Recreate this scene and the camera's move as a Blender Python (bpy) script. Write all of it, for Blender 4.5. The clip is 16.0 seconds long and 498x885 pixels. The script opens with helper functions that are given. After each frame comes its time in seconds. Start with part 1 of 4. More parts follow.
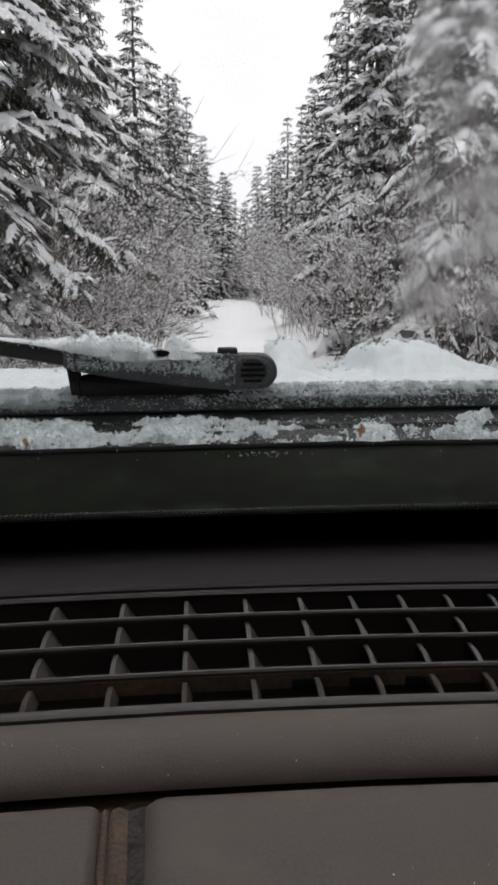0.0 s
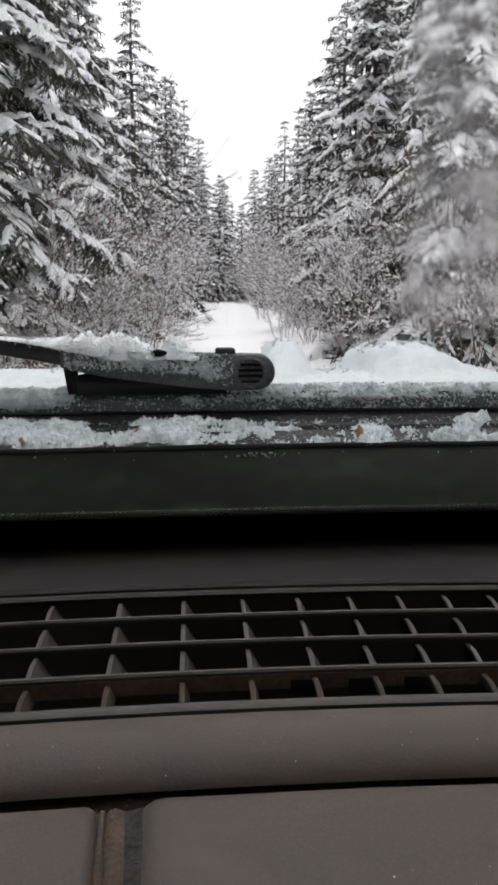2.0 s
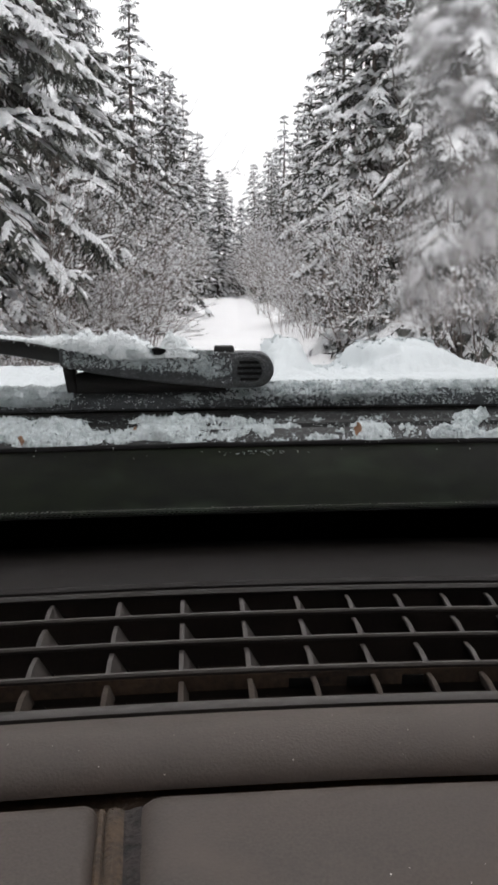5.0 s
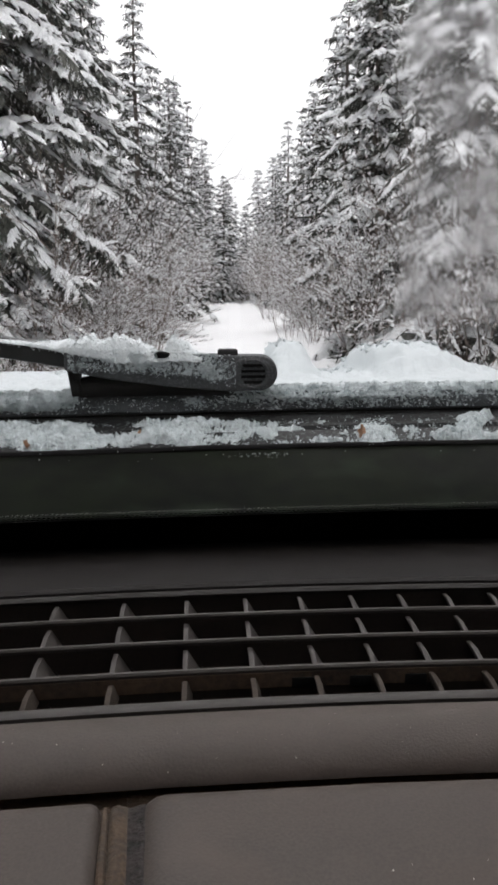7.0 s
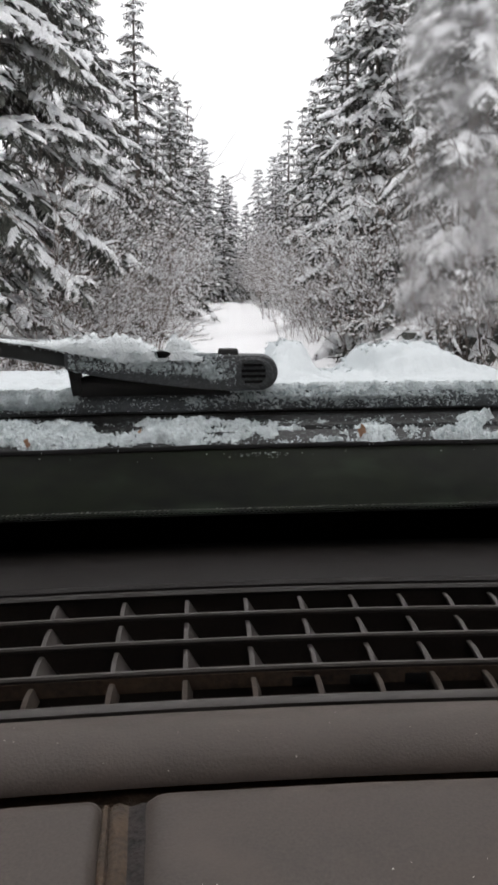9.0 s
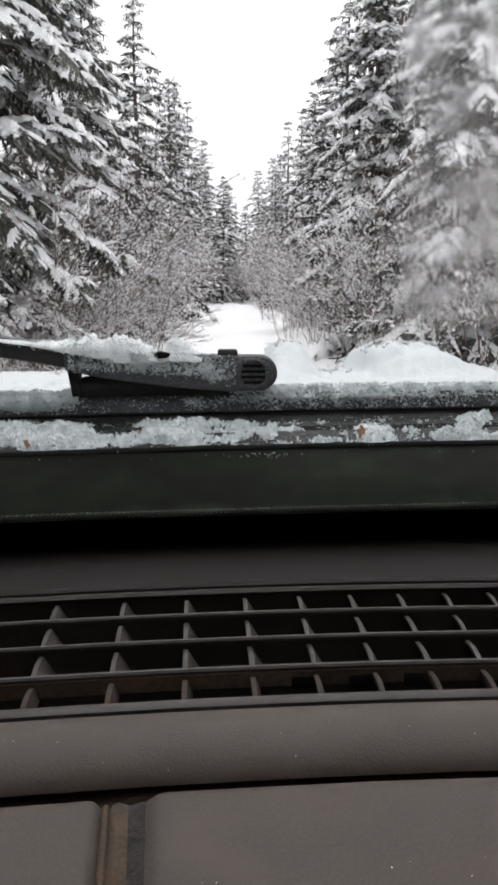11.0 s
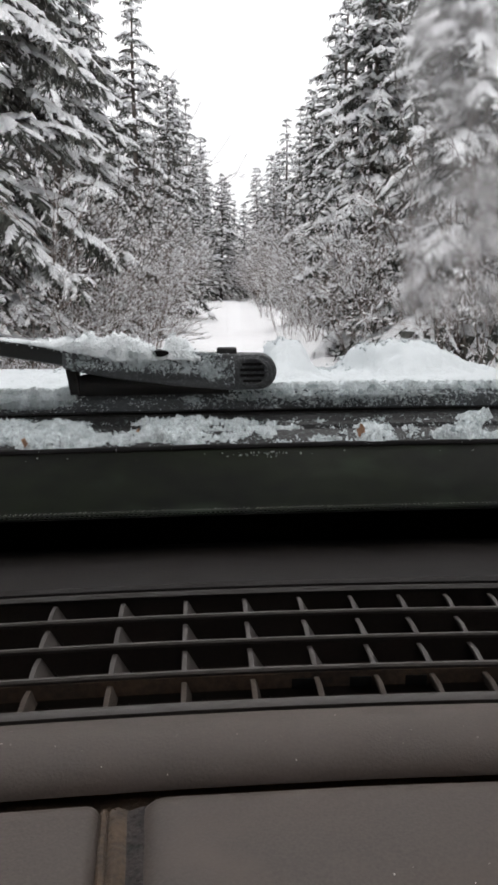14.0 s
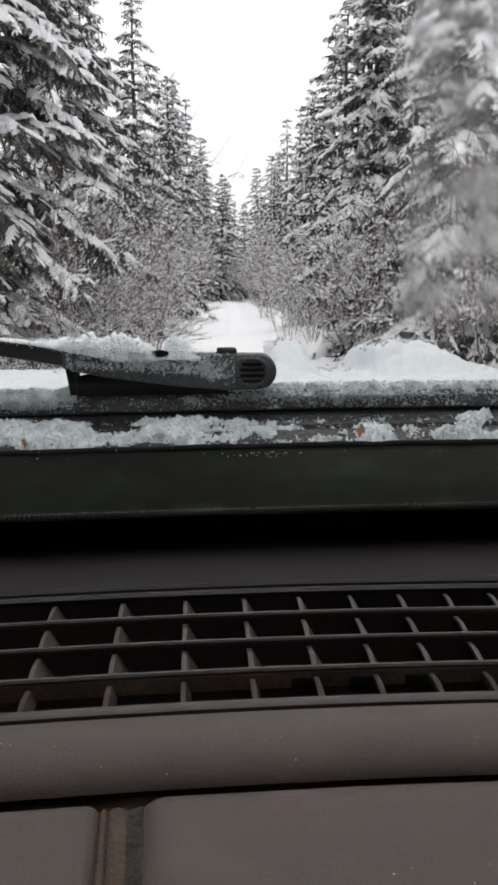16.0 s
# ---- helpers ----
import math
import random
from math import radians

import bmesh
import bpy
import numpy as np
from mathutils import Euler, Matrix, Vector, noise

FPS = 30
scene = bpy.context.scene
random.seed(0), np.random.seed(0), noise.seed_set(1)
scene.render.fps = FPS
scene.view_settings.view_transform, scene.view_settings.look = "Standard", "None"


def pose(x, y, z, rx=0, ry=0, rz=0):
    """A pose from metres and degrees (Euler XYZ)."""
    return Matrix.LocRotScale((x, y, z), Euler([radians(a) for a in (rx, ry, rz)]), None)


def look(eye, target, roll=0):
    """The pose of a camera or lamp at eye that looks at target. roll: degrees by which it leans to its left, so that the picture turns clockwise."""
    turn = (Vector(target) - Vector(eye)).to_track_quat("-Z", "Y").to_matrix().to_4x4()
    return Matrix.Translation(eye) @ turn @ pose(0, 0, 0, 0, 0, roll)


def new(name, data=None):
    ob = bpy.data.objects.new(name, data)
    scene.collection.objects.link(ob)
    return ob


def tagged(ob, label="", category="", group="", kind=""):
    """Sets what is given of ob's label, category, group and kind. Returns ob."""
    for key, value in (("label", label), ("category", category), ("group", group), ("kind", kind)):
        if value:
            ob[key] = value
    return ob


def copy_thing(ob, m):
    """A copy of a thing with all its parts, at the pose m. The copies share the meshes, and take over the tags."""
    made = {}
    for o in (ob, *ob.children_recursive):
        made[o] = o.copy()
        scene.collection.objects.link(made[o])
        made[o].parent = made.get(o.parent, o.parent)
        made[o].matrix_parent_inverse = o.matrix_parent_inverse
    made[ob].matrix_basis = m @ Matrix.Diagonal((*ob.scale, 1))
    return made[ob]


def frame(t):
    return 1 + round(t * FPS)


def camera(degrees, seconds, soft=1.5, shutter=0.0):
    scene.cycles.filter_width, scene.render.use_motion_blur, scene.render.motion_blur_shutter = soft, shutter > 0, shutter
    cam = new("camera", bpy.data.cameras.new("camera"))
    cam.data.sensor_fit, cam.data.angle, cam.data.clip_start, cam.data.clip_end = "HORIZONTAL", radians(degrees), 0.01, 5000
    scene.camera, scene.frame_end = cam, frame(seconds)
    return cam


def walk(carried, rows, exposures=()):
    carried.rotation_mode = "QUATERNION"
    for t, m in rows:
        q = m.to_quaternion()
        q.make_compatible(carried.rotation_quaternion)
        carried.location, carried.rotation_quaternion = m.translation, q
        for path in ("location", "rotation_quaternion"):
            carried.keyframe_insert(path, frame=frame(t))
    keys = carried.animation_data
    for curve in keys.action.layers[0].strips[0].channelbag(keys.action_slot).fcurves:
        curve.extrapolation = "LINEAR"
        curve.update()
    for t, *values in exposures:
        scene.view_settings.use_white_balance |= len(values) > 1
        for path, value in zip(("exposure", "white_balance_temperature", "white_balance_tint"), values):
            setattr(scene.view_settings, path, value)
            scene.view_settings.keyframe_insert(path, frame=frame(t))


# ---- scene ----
EYE_Z = 1.6          # height of the eye over the snowy track
PATH = [
    (0.0, -0.0001, 0.0001, 1.6006, -11.77, 0.02, -0.10),
    (0.5, -0.0001, 0.0008, 1.5997, -11.63, 0.03, -0.08),
    (1.0, -0.0006, 0.0002, 1.6006, -11.78, -0.09, -0.25),
    (1.5, -0.0000, 0.0000, 1.6000, -11.60, 0.00, -0.00),
    (2.0, -0.0011, 0.0013, 1.5991, -11.55, -0.26, -0.47),
    (2.5, -0.0008, 0.0010, 1.6001, -11.71, -0.18, -0.48),
    (3.0, 0.0004, 0.0008, 1.6000, -11.80, -0.10, 0.12),
    (3.5, -0.0002, 0.0015, 1.6004, -11.96, -0.16, -0.14),
    (4.0, -0.0004, 0.0013, 1.6004, -11.89, -0.31, -0.26),
    (6.5, -0.0004, -0.0003, 1.6008, -11.96, -0.12, -0.19),
    (7.0, 0.0005, -0.0006, 1.5995, -11.52, 0.10, 0.09),
    (7.5, -0.0006, -0.0006, 1.5998, -11.62, -0.03, -0.29),
    (8.0, 0.0006, -0.0009, 1.6004, -11.73, 0.17, 0.06),
    (8.5, -0.0000, 0.0003, 1.6003, -11.87, -0.01, -0.16),
    (9.0, 0.0004, -0.0010, 1.5996, -11.56, 0.12, 0.05),
    (11.5, 0.0003, -0.0016, 1.5996, -11.49, 0.07, -0.03),
    (12.0, 0.0002, -0.0014, 1.6000, -11.61, 0.04, -0.02),
    (12.5, 0.0001, -0.0001, 1.6000, -11.63, -0.01, 0.01),
    (13.0, -0.0006, 0.0002, 1.5996, -11.58, -0.02, -0.33),
    (13.5, -0.0004, 0.0003, 1.6001, -11.72, -0.05, -0.19),
    (14.0, -0.0001, 0.0006, 1.5998, -11.68, -0.04, -0.06),
    (14.5, 0.0004, 0.0009, 1.6001, -11.80, 0.01, 0.09),
    (15.0, 0.0002, -0.0000, 1.5996, -11.58, -0.01, 0.00),
    (15.5, -0.0004, 0.0007, 1.5995, -11.64, -0.03, -0.25),
    (16.0, 0.0001, 0.0006, 1.5996, -11.64, -0.02, -0.04),
]
EXPOSURES = [(t, stops, 6450, 13.5) for t, stops in (
    (0.0, -0.19), (0.5, -0.05), (1.0, -0.16), (1.5, -0.05), (2.0, 0.07), (2.5, 0.28), (3.0, 0.37), (3.5, 0.37), (4.0, 0.2),
    (6.5, 0.08), (7.0, 0.1), (7.5, 0.07), (8.0, 0.02), (9.0, 0.08), (11.5, 0.25), (12.5, 0.15), (14.0, 0.11), (14.5, 0.05), (15.0, -0.01), (16.0, 0.01))]
cam = camera(38.0, 16.0, soft=3.0)
walk(cam, [(t, pose(x, y, z, 90 + p, r, w)) for t, x, y, z, p, w, r in PATH], EXPOSURES)
scene.view_settings.exposure = 0.0

# ---- light: a bright overcast winter sky ----
SUN_EL, SUN_AZ = 72.0, 8.0     # degrees; azimuth from straight ahead to the right
world = bpy.data.worlds.new("overcast_sky")
scene.world = world
world.use_nodes = True
wn, wl = world.node_tree.nodes, world.node_tree.links
sky = wn.new("ShaderNodeTexSky")
sky.sky_type = "NISHITA"
sky.sun_disc = False
sky.sun_elevation, sky.sun_rotation = radians(SUN_EL), radians(SUN_AZ)
sky.dust_density, sky.air_density = 6.0, 1.0
grey = wn.new("ShaderNodeHueSaturation")
grey.inputs["Saturation"].default_value = 0.06
wl.new(sky.outputs[0], grey.inputs["Color"])
deck = wn.new("ShaderNodeMix")       # a closed, even cloud deck over the clear sky
deck.data_type = "RGBA"
deck.inputs["Factor"].default_value = 0.8
deck.inputs["B"].default_value = (9.4, 9.4, 9.4, 1)
wl.new(grey.outputs[0], deck.inputs["A"])
wl.new(deck.outputs["Result"], wn["Background"].inputs["Color"])
wn["Background"].inputs["Strength"].default_value = 0.15
sun = new("sun", bpy.data.lights.new("sun", "SUN"))
sun.data.energy, sun.data.angle, sun.data.color = 1.5, radians(90), (1.0, 0.98, 0.95)
_a, _e = radians(SUN_AZ), radians(SUN_EL)
sun.matrix_world = look((30 * math.sin(_a) * math.cos(_e), 30 * math.cos(_a) * math.cos(_e), 30 * math.sin(_e)), (0, 0, 0))


# ---- materials ----
def mat(name, low, high, rough=0.6, scale=20.0, fine=200.0, bump=0.2, dist=0.002, metal=0.0, spec=0.5, rvar=0.1, island=0.0, speckle=None, sharp=0.2):
    """A surface whose colour wanders between low and high at two scales, with fine relief."""
    m = bpy.data.materials.new(name)
    m.use_nodes = True
    n, l = m.node_tree.nodes, m.node_tree.links
    b = n["Principled BSDF"]
    tc = n.new("ShaderNodeTexCoord")
    big, small = n.new("ShaderNodeTexNoise"), n.new("ShaderNodeTexNoise")
    for tex, sc, det in ((big, scale, 4.0), (small, fine, 3.0)):
        tex.inputs["Scale"].default_value, tex.inputs["Detail"].default_value = sc, det
        l.new(tc.outputs["Object"], tex.inputs["Vector"])
    add = n.new("ShaderNodeMath")
    add.operation = "MULTIPLY_ADD"
    l.new(small.outputs[0], add.inputs[0])
    add.inputs[1].default_value = 0.45
    mul = n.new("ShaderNodeMath")
    mul.operation = "MULTIPLY"
    l.new(big.outputs[0], mul.inputs[0])
    mul.inputs[1].default_value = 0.55
    l.new(mul.outputs[0], add.inputs[2])
    last = add.outputs[0]
    if island:
        geo = n.new("ShaderNodeNewGeometry")
        mix = n.new("ShaderNodeMath")
        mix.operation = "MULTIPLY_ADD"
        l.new(geo.outputs["Random Per Island"], mix.inputs[0])
        mix.inputs[1].default_value = island
        l.new(last, mix.inputs[2])
        shift = n.new("ShaderNodeMath")
        shift.operation = "SUBTRACT"
        l.new(mix.outputs[0], shift.inputs[0])
        shift.inputs[1].default_value = island / 2
        last = shift.outputs[0]
    ramp = n.new("ShaderNodeValToRGB")
    ramp.color_ramp.elements[0].position, ramp.color_ramp.elements[1].position = 0.5 - sharp, 0.5 + sharp
    ramp.color_ramp.elements[0].color, ramp.color_ramp.elements[1].color = (*low, 1), (*high, 1)
    l.new(last, ramp.inputs[0])
    colour = ramp.outputs[0]
    if speckle:
        spots = n.new("ShaderNodeTexNoise")
        spots.inputs["Scale"].default_value, spots.inputs["Detail"].default_value = speckle[1], 2.0
        l.new(tc.outputs["Object"], spots.inputs["Vector"])
        cut = n.new("ShaderNodeMapRange")
        cut.inputs["From Min"].default_value, cut.inputs["From Max"].default_value = speckle[2], speckle[2] + (speckle[3] if len(speckle) > 3 else 0.05)
        l.new(spots.outputs[0], cut.inputs["Value"])
        over = n.new("ShaderNodeMix")
        over.data_type = "RGBA"
        l.new(cut.outputs[0], over.inputs["Factor"])
        l.new(colour, over.inputs["A"])
        over.inputs["B"].default_value = (*speckle[0], 1)
        colour = over.outputs["Result"]
    l.new(colour, b.inputs["Base Color"])
    rr = n.new("ShaderNodeMapRange")
    rr.inputs["To Min"].default_value, rr.inputs["To Max"].default_value = max(0.02, rough - rvar), min(1.0, rough + rvar)
    l.new(big.outputs[0], rr.inputs["Value"])
    l.new(rr.outputs[0], b.inputs["Roughness"])
    b.inputs["Metallic"].default_value = metal
    b.inputs["Specular IOR Level"].default_value = spec
    if bump:
        bp = n.new("ShaderNodeBump")
        bp.inputs["Strength"].default_value, bp.inputs["Distance"].default_value = bump, dist
        l.new(small.outputs[0], bp.inputs["Height"])
        l.new(bp.outputs[0], b.inputs["Normal"])
    return m


M_DASH = mat("dash_plastic", (0.0316, 0.0244, 0.0202), (0.0586, 0.0460, 0.0388), 0.62, 22, 1500, 0.3, 0.0003, spec=0.35, speckle=((0.05384, 0.04006, 0.03255), 48, 0.52, 0.28), sharp=0.18)
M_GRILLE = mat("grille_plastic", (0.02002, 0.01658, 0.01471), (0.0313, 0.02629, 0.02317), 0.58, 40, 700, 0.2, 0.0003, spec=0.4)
# Grille plastic darkened to imitate shade on fin sides; also the rear bar.
M_FIN = mat("dimmed_grille_plastic", (0.007403, 0.006192, 0.005519), (0.01548, 0.01279, 0.01131), 0.68, 60, 900, 0.3, 0.0004, spec=0.25)
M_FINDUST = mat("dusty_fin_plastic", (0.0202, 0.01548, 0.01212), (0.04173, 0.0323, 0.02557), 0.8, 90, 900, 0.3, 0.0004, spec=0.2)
# Near-black web colour stands in for the shade between the bars.
M_WEB = mat("shade_black_web", (0.0076, 0.005776, 0.004788), (0.01824, 0.0133, 0.01079), 0.7, 40, 700, 0.1, 0.0003, spec=0.15)
M_DUSTWEB = mat("dusty_brown_web", (0.0076, 0.005168, 0.0038), (0.0646, 0.038, 0.02128), 0.9, 45, 500, 0.3, 0.0005, sharp=0.16)
# Rear shelf colour, set much darker than the pad.
M_SHELF = mat("darker_shelf_plastic", (0.0035, 0.002624, 0.002289), (0.007269, 0.005519, 0.004846), 0.72, 14, 900, 0.3, 0.0006, spec=0.17, sharp=0.14)
M_WELL = mat("dusty_duct", (0.008, 0.006, 0.0048), (0.034, 0.022, 0.014), 0.85, 45, 300, 0.2, 0.001)
M_DIRT = mat("brown_dust", (0.0187, 0.01309, 0.008725), (0.07167, 0.04612, 0.02804), 0.9, 160, 900, 0.6, 0.001, sharp=0.16)
# Dusty texture, darkened to imitate shadow on the panel edge at the seam.
M_SEAM_SHADE = mat("dusty_seam_shade", (0.008725, 0.00779, 0.008102), (0.03615, 0.03116, 0.02929), 0.85, 220, 700, 0.8, 0.0012, spec=0.2, sharp=0.15)
M_GRIME = mat("dark_brown_grime", (0.021, 0.012, 0.007), (0.072, 0.042, 0.023), 0.9, 300, 900, 0.4, 0.0008)
M_RUBBER = mat("black_rubber", (0.0102, 0.0102, 0.0102), (0.02125, 0.02125, 0.02125), 0.7, 60, 500, 0.2, 0.0005)
# Pale colour of the added specks that imitate glints in the glass border.
M_GLINT = mat("gap_glint", (0.05, 0.054, 0.048), (0.17, 0.175, 0.16), 0.5, 60, 400, 0.0)
# Black for printed frit; also imitates shade in wiper channel, slots and socket.
M_BLACK = mat("flat_black", (0.004, 0.004, 0.004), (0.007, 0.007, 0.007), 0.75, 60, 500, 0.0, spec=0.1)
M_STRIP = mat("weathered_trim", (0.034, 0.0385, 0.041), (0.078, 0.087, 0.091), 0.75, 60, 900, 0.4, 0.0008, spec=0.2, speckle=((0.1275, 0.136, 0.1403), 1100, 0.60))
M_WIPER = mat("wiper_plastic", (0.021, 0.0232, 0.0247), (0.056, 0.061, 0.0645), 0.65, 60, 900, 0.4, 0.0008, speckle=((0.136, 0.1445, 0.1487), 1000, 0.59))
M_ARM = mat("wiper_steel_black", (0.0102, 0.01105, 0.0119), (0.0255, 0.02635, 0.0272), 0.4, 60, 700, 0.15, 0.0005)
M_GREEN = mat("dark_green_paint", (0.0016, 0.0036, 0.002), (0.0105, 0.0185, 0.0095), 0.7, 5, 40, 0.1, 0.001, spec=0.05)
M_CLOTH = mat("headliner_cloth", (0.02, 0.019, 0.018), (0.035, 0.033, 0.031), 0.9, 30, 900, 0.3, 0.001)
M_SNOW = mat("fresh_snow", (0.5083, 0.5502, 0.5628), (0.6067, 0.6468, 0.6613), 0.7, 3, 260, 0.5, 0.003, spec=0.3)
M_ICE = mat("wet_frost", (0.36, 0.41, 0.41), (0.72, 0.77, 0.77), 0.5, 130, 1500, 0.9, 0.0012, island=0.2, sharp=0.14)
M_FLUFF = mat("clinging_snow", (0.3025, 0.36, 0.3663), (0.8394, 0.905, 0.9159), 0.6, 150, 900, 1.0, 0.0014, spec=0.4, sharp=0.17, island=0.15, speckle=((0.1268, 0.15, 0.1518), 420, 0.62, 0.12))
M_POWDER = mat("powder_snow", (0.5028, 0.552, 0.5586), (0.7902, 0.828, 0.8379), 0.65, 120, 700, 0.9, 0.0016, spec=0.3, sharp=0.2, island=0.1)
M_LEDGE = mat("dark_trim", (0.00425, 0.004675, 0.004675), (0.01785, 0.0187, 0.0187), 0.5, 90, 800, 0.4, 0.0008, spec=0.2, speckle=((0.1105, 0.1258, 0.1258), 420, 0.585, 0.10))
# Pale blotches put into the green imitate blurred reflections of snow.
M_SCUTTLE = mat("sheen_mottled_green_paint", (0.0009108, 0.001417, 0.0007084), (0.005667, 0.008096, 0.003643), 0.62, 11, 70, 0.15, 0.001, spec=0.035, speckle=((0.01316, 0.01923, 0.01163), 26, 0.56, 0.22), sharp=0.13)
M_TREESNOW = mat("bough_snow", (0.81, 0.824, 0.838), (0.918, 0.93, 0.938), 0.8, 2.5, 40, 0.8, 0.03, spec=0.2, island=0.4)
M_GROUND = mat("snow_ground", (0.87, 0.88, 0.89), (0.94, 0.945, 0.95), 0.8, 0.6, 9, 0.5, 0.03, spec=0.2)
M_NEEDLE = mat("spruce_needles", (0.044, 0.047, 0.041), (0.104, 0.108, 0.094), 0.75, 2, 50, 0.0, island=0.8, spec=0.2)
M_BARK = mat("spruce_bark", (0.05, 0.042, 0.036), (0.13, 0.11, 0.095), 0.9, 6, 60, 0.6, 0.01)
M_TWIG = mat("bare_twigs", (0.105, 0.081, 0.069), (0.25, 0.198, 0.170), 0.85, 3, 60, 0.3, 0.004, island=0.6)
M_DUST = mat("pale_dust", (0.4, 0.36, 0.32), (0.6, 0.56, 0.52), 0.9, 200, 900, 0.0)
M_LEAF = mat("dead_leaf", (0.26, 0.13, 0.07), (0.5, 0.31, 0.2), 0.7, 200, 900, 0.2, 0.0004)


def glass_mat():
    """Wind-screen glass, faintly green, with a film of melting slush over one side."""
    m = bpy.data.materials.new("windscreen_glass")
    m.use_nodes = True
    n, l = m.node_tree.nodes, m.node_tree.links
    b = n["Principled BSDF"]
    b.inputs["Base Color"].default_value = (0.98, 0.985, 0.982, 1)
    b.inputs["Transmission Weight"].default_value = 1.0
    b.inputs["IOR"].default_value = 1.45
    tc = n.new("ShaderNodeTexCoord")
    sep = n.new("ShaderNodeSeparateXYZ")
    l.new(tc.outputs["Object"], sep.inputs[0])
    ns = n.new("ShaderNodeTexNoise")
    ns.inputs["Scale"].default_value, ns.inputs["Detail"].default_value = 38.0, 3.0
    l.new(tc.outputs["Object"], ns.inputs["Vector"])
    wob = n.new("ShaderNodeMath")
    wob.operation = "MULTIPLY_ADD"
    l.new(ns.outputs[0], wob.inputs[0])
    wob.inputs[1].default_value = 0.035
    l.new(sep.outputs[0], wob.inputs[2])
    hang = n.new("ShaderNodeMath")
    hang.operation = "MULTIPLY_ADD"
    l.new(sep.outputs[2], hang.inputs[0])
    hang.inputs[1].default_value = 0.16
    l.new(wob.outputs[0], hang.inputs[2])
    mr = n.new("ShaderNodeMapRange")
    mr.interpolation_type = "SMOOTHSTEP"
    mr.inputs["From Min"].default_value, mr.inputs["From Max"].default_value = 0.302, 0.308
    mr.inputs["To Min"].default_value, mr.inputs["To Max"].default_value = 0.0, 0.058
    l.new(hang.outputs[0], mr.inputs["Value"])
    low = n.new("ShaderNodeMapRange")
    low.inputs["From Min"].default_value, low.inputs["From Max"].default_value = EYE_Z - 0.012, EYE_Z + 0.0
    l.new(sep.outputs[2], low.inputs["Value"])
    both = n.new("ShaderNodeMath")
    both.operation = "MULTIPLY"
    l.new(mr.outputs[0], both.inputs[0])
    l.new(low.outputs[0], both.inputs[1])
    patch = n.new("ShaderNodeTexNoise")
    patch.inputs["Scale"].default_value, patch.inputs["Detail"].default_value = 90.0, 3.0
    l.new(tc.outputs["Object"], patch.inputs["Vector"])
    thin = n.new("ShaderNodeMapRange")
    thin.inputs["From Min"].default_value, thin.inputs["From Max"].default_value = 0.38, 0.62
    thin.inputs["To Min"].default_value, thin.inputs["To Max"].default_value = 0.35, 1.0
    l.new(patch.outputs[0], thin.inputs["Value"])
    film = n.new("ShaderNodeMath")
    film.operation = "MULTIPLY"
    l.new(both.outputs[0], film.inputs[0])
    l.new(thin.outputs[0], film.inputs[1])
    l.new(film.outputs[0], b.inputs["Roughness"])
    # thin slush in the film scatters a little daylight
    milk = n.new("ShaderNodeBsdfTranslucent")
    milk.inputs["Color"].default_value = (0.85, 0.85, 0.86, 1)
    share = n.new("ShaderNodeMath")
    share.operation = "MULTIPLY"
    l.new(film.outputs[0], share.inputs[0])
    share.inputs[1].default_value = 1.0
    blend = n.new("ShaderNodeMixShader")
    l.new(share.outputs[0], blend.inputs[0])
    l.new(b.outputs[0], blend.inputs[1])
    l.new(milk.outputs[0], blend.inputs[2])
    l.new(blend.outputs[0], n["Material Output"].inputs["Surface"])
    return m


M_GLASS = glass_mat()


# ---- building helpers ----
def part(name, bm, material, parent=None, label="", smooth=True, sharp=40):
    """Links a bmesh as one mesh object under parent."""
    me = bpy.data.meshes.new(name)
    bm.normal_update()
    bm.to_mesh(me)
    bm.free()
    return finish(name, me, material, parent, label, smooth, sharp)


def finish(name, me, material, parent=None, label="", smooth=True, sharp=40):
    me.materials.append(material)
    if smooth:
        me.polygons.foreach_set("use_smooth", [True] * len(me.polygons))
        if sharp:
            me.set_sharp_from_angle(angle=radians(sharp))
    ob = new(name, me)
    if parent:
        ob.parent = parent
    if label:
        ob["label"] = label
    return ob


def mesh_of(name, verts, faces, material, parent=None, label="", sharp=0):
    me = bpy.data.meshes.new(name)
    me.from_pydata(verts, [], faces)
    me.update()
    return finish(name, me, material, parent, label, True, sharp)


def box(bm, x0, x1, y0, y1, z0, z1, bevel=0.0, seg=2):
    made = bmesh.ops.create_cube(bm, size=1.0, matrix=Matrix.LocRotScale(((x0 + x1) / 2, (y0 + y1) / 2, (z0 + z1) / 2), None, (x1 - x0, y1 - y0, z1 - z0)))
    if bevel:
        es = list({e for v in made["verts"] for e in v.link_edges})
        bmesh.ops.bevel(bm, geom=es, offset=bevel, segments=seg, affect="EDGES", profile=0.5)
    return bm


def arc(x, s, r):
    """How far a cross-car line runs forward at x: it leaves straight across by slope s and bends back by radius r."""
    return s * x - x * x / (2 * r)


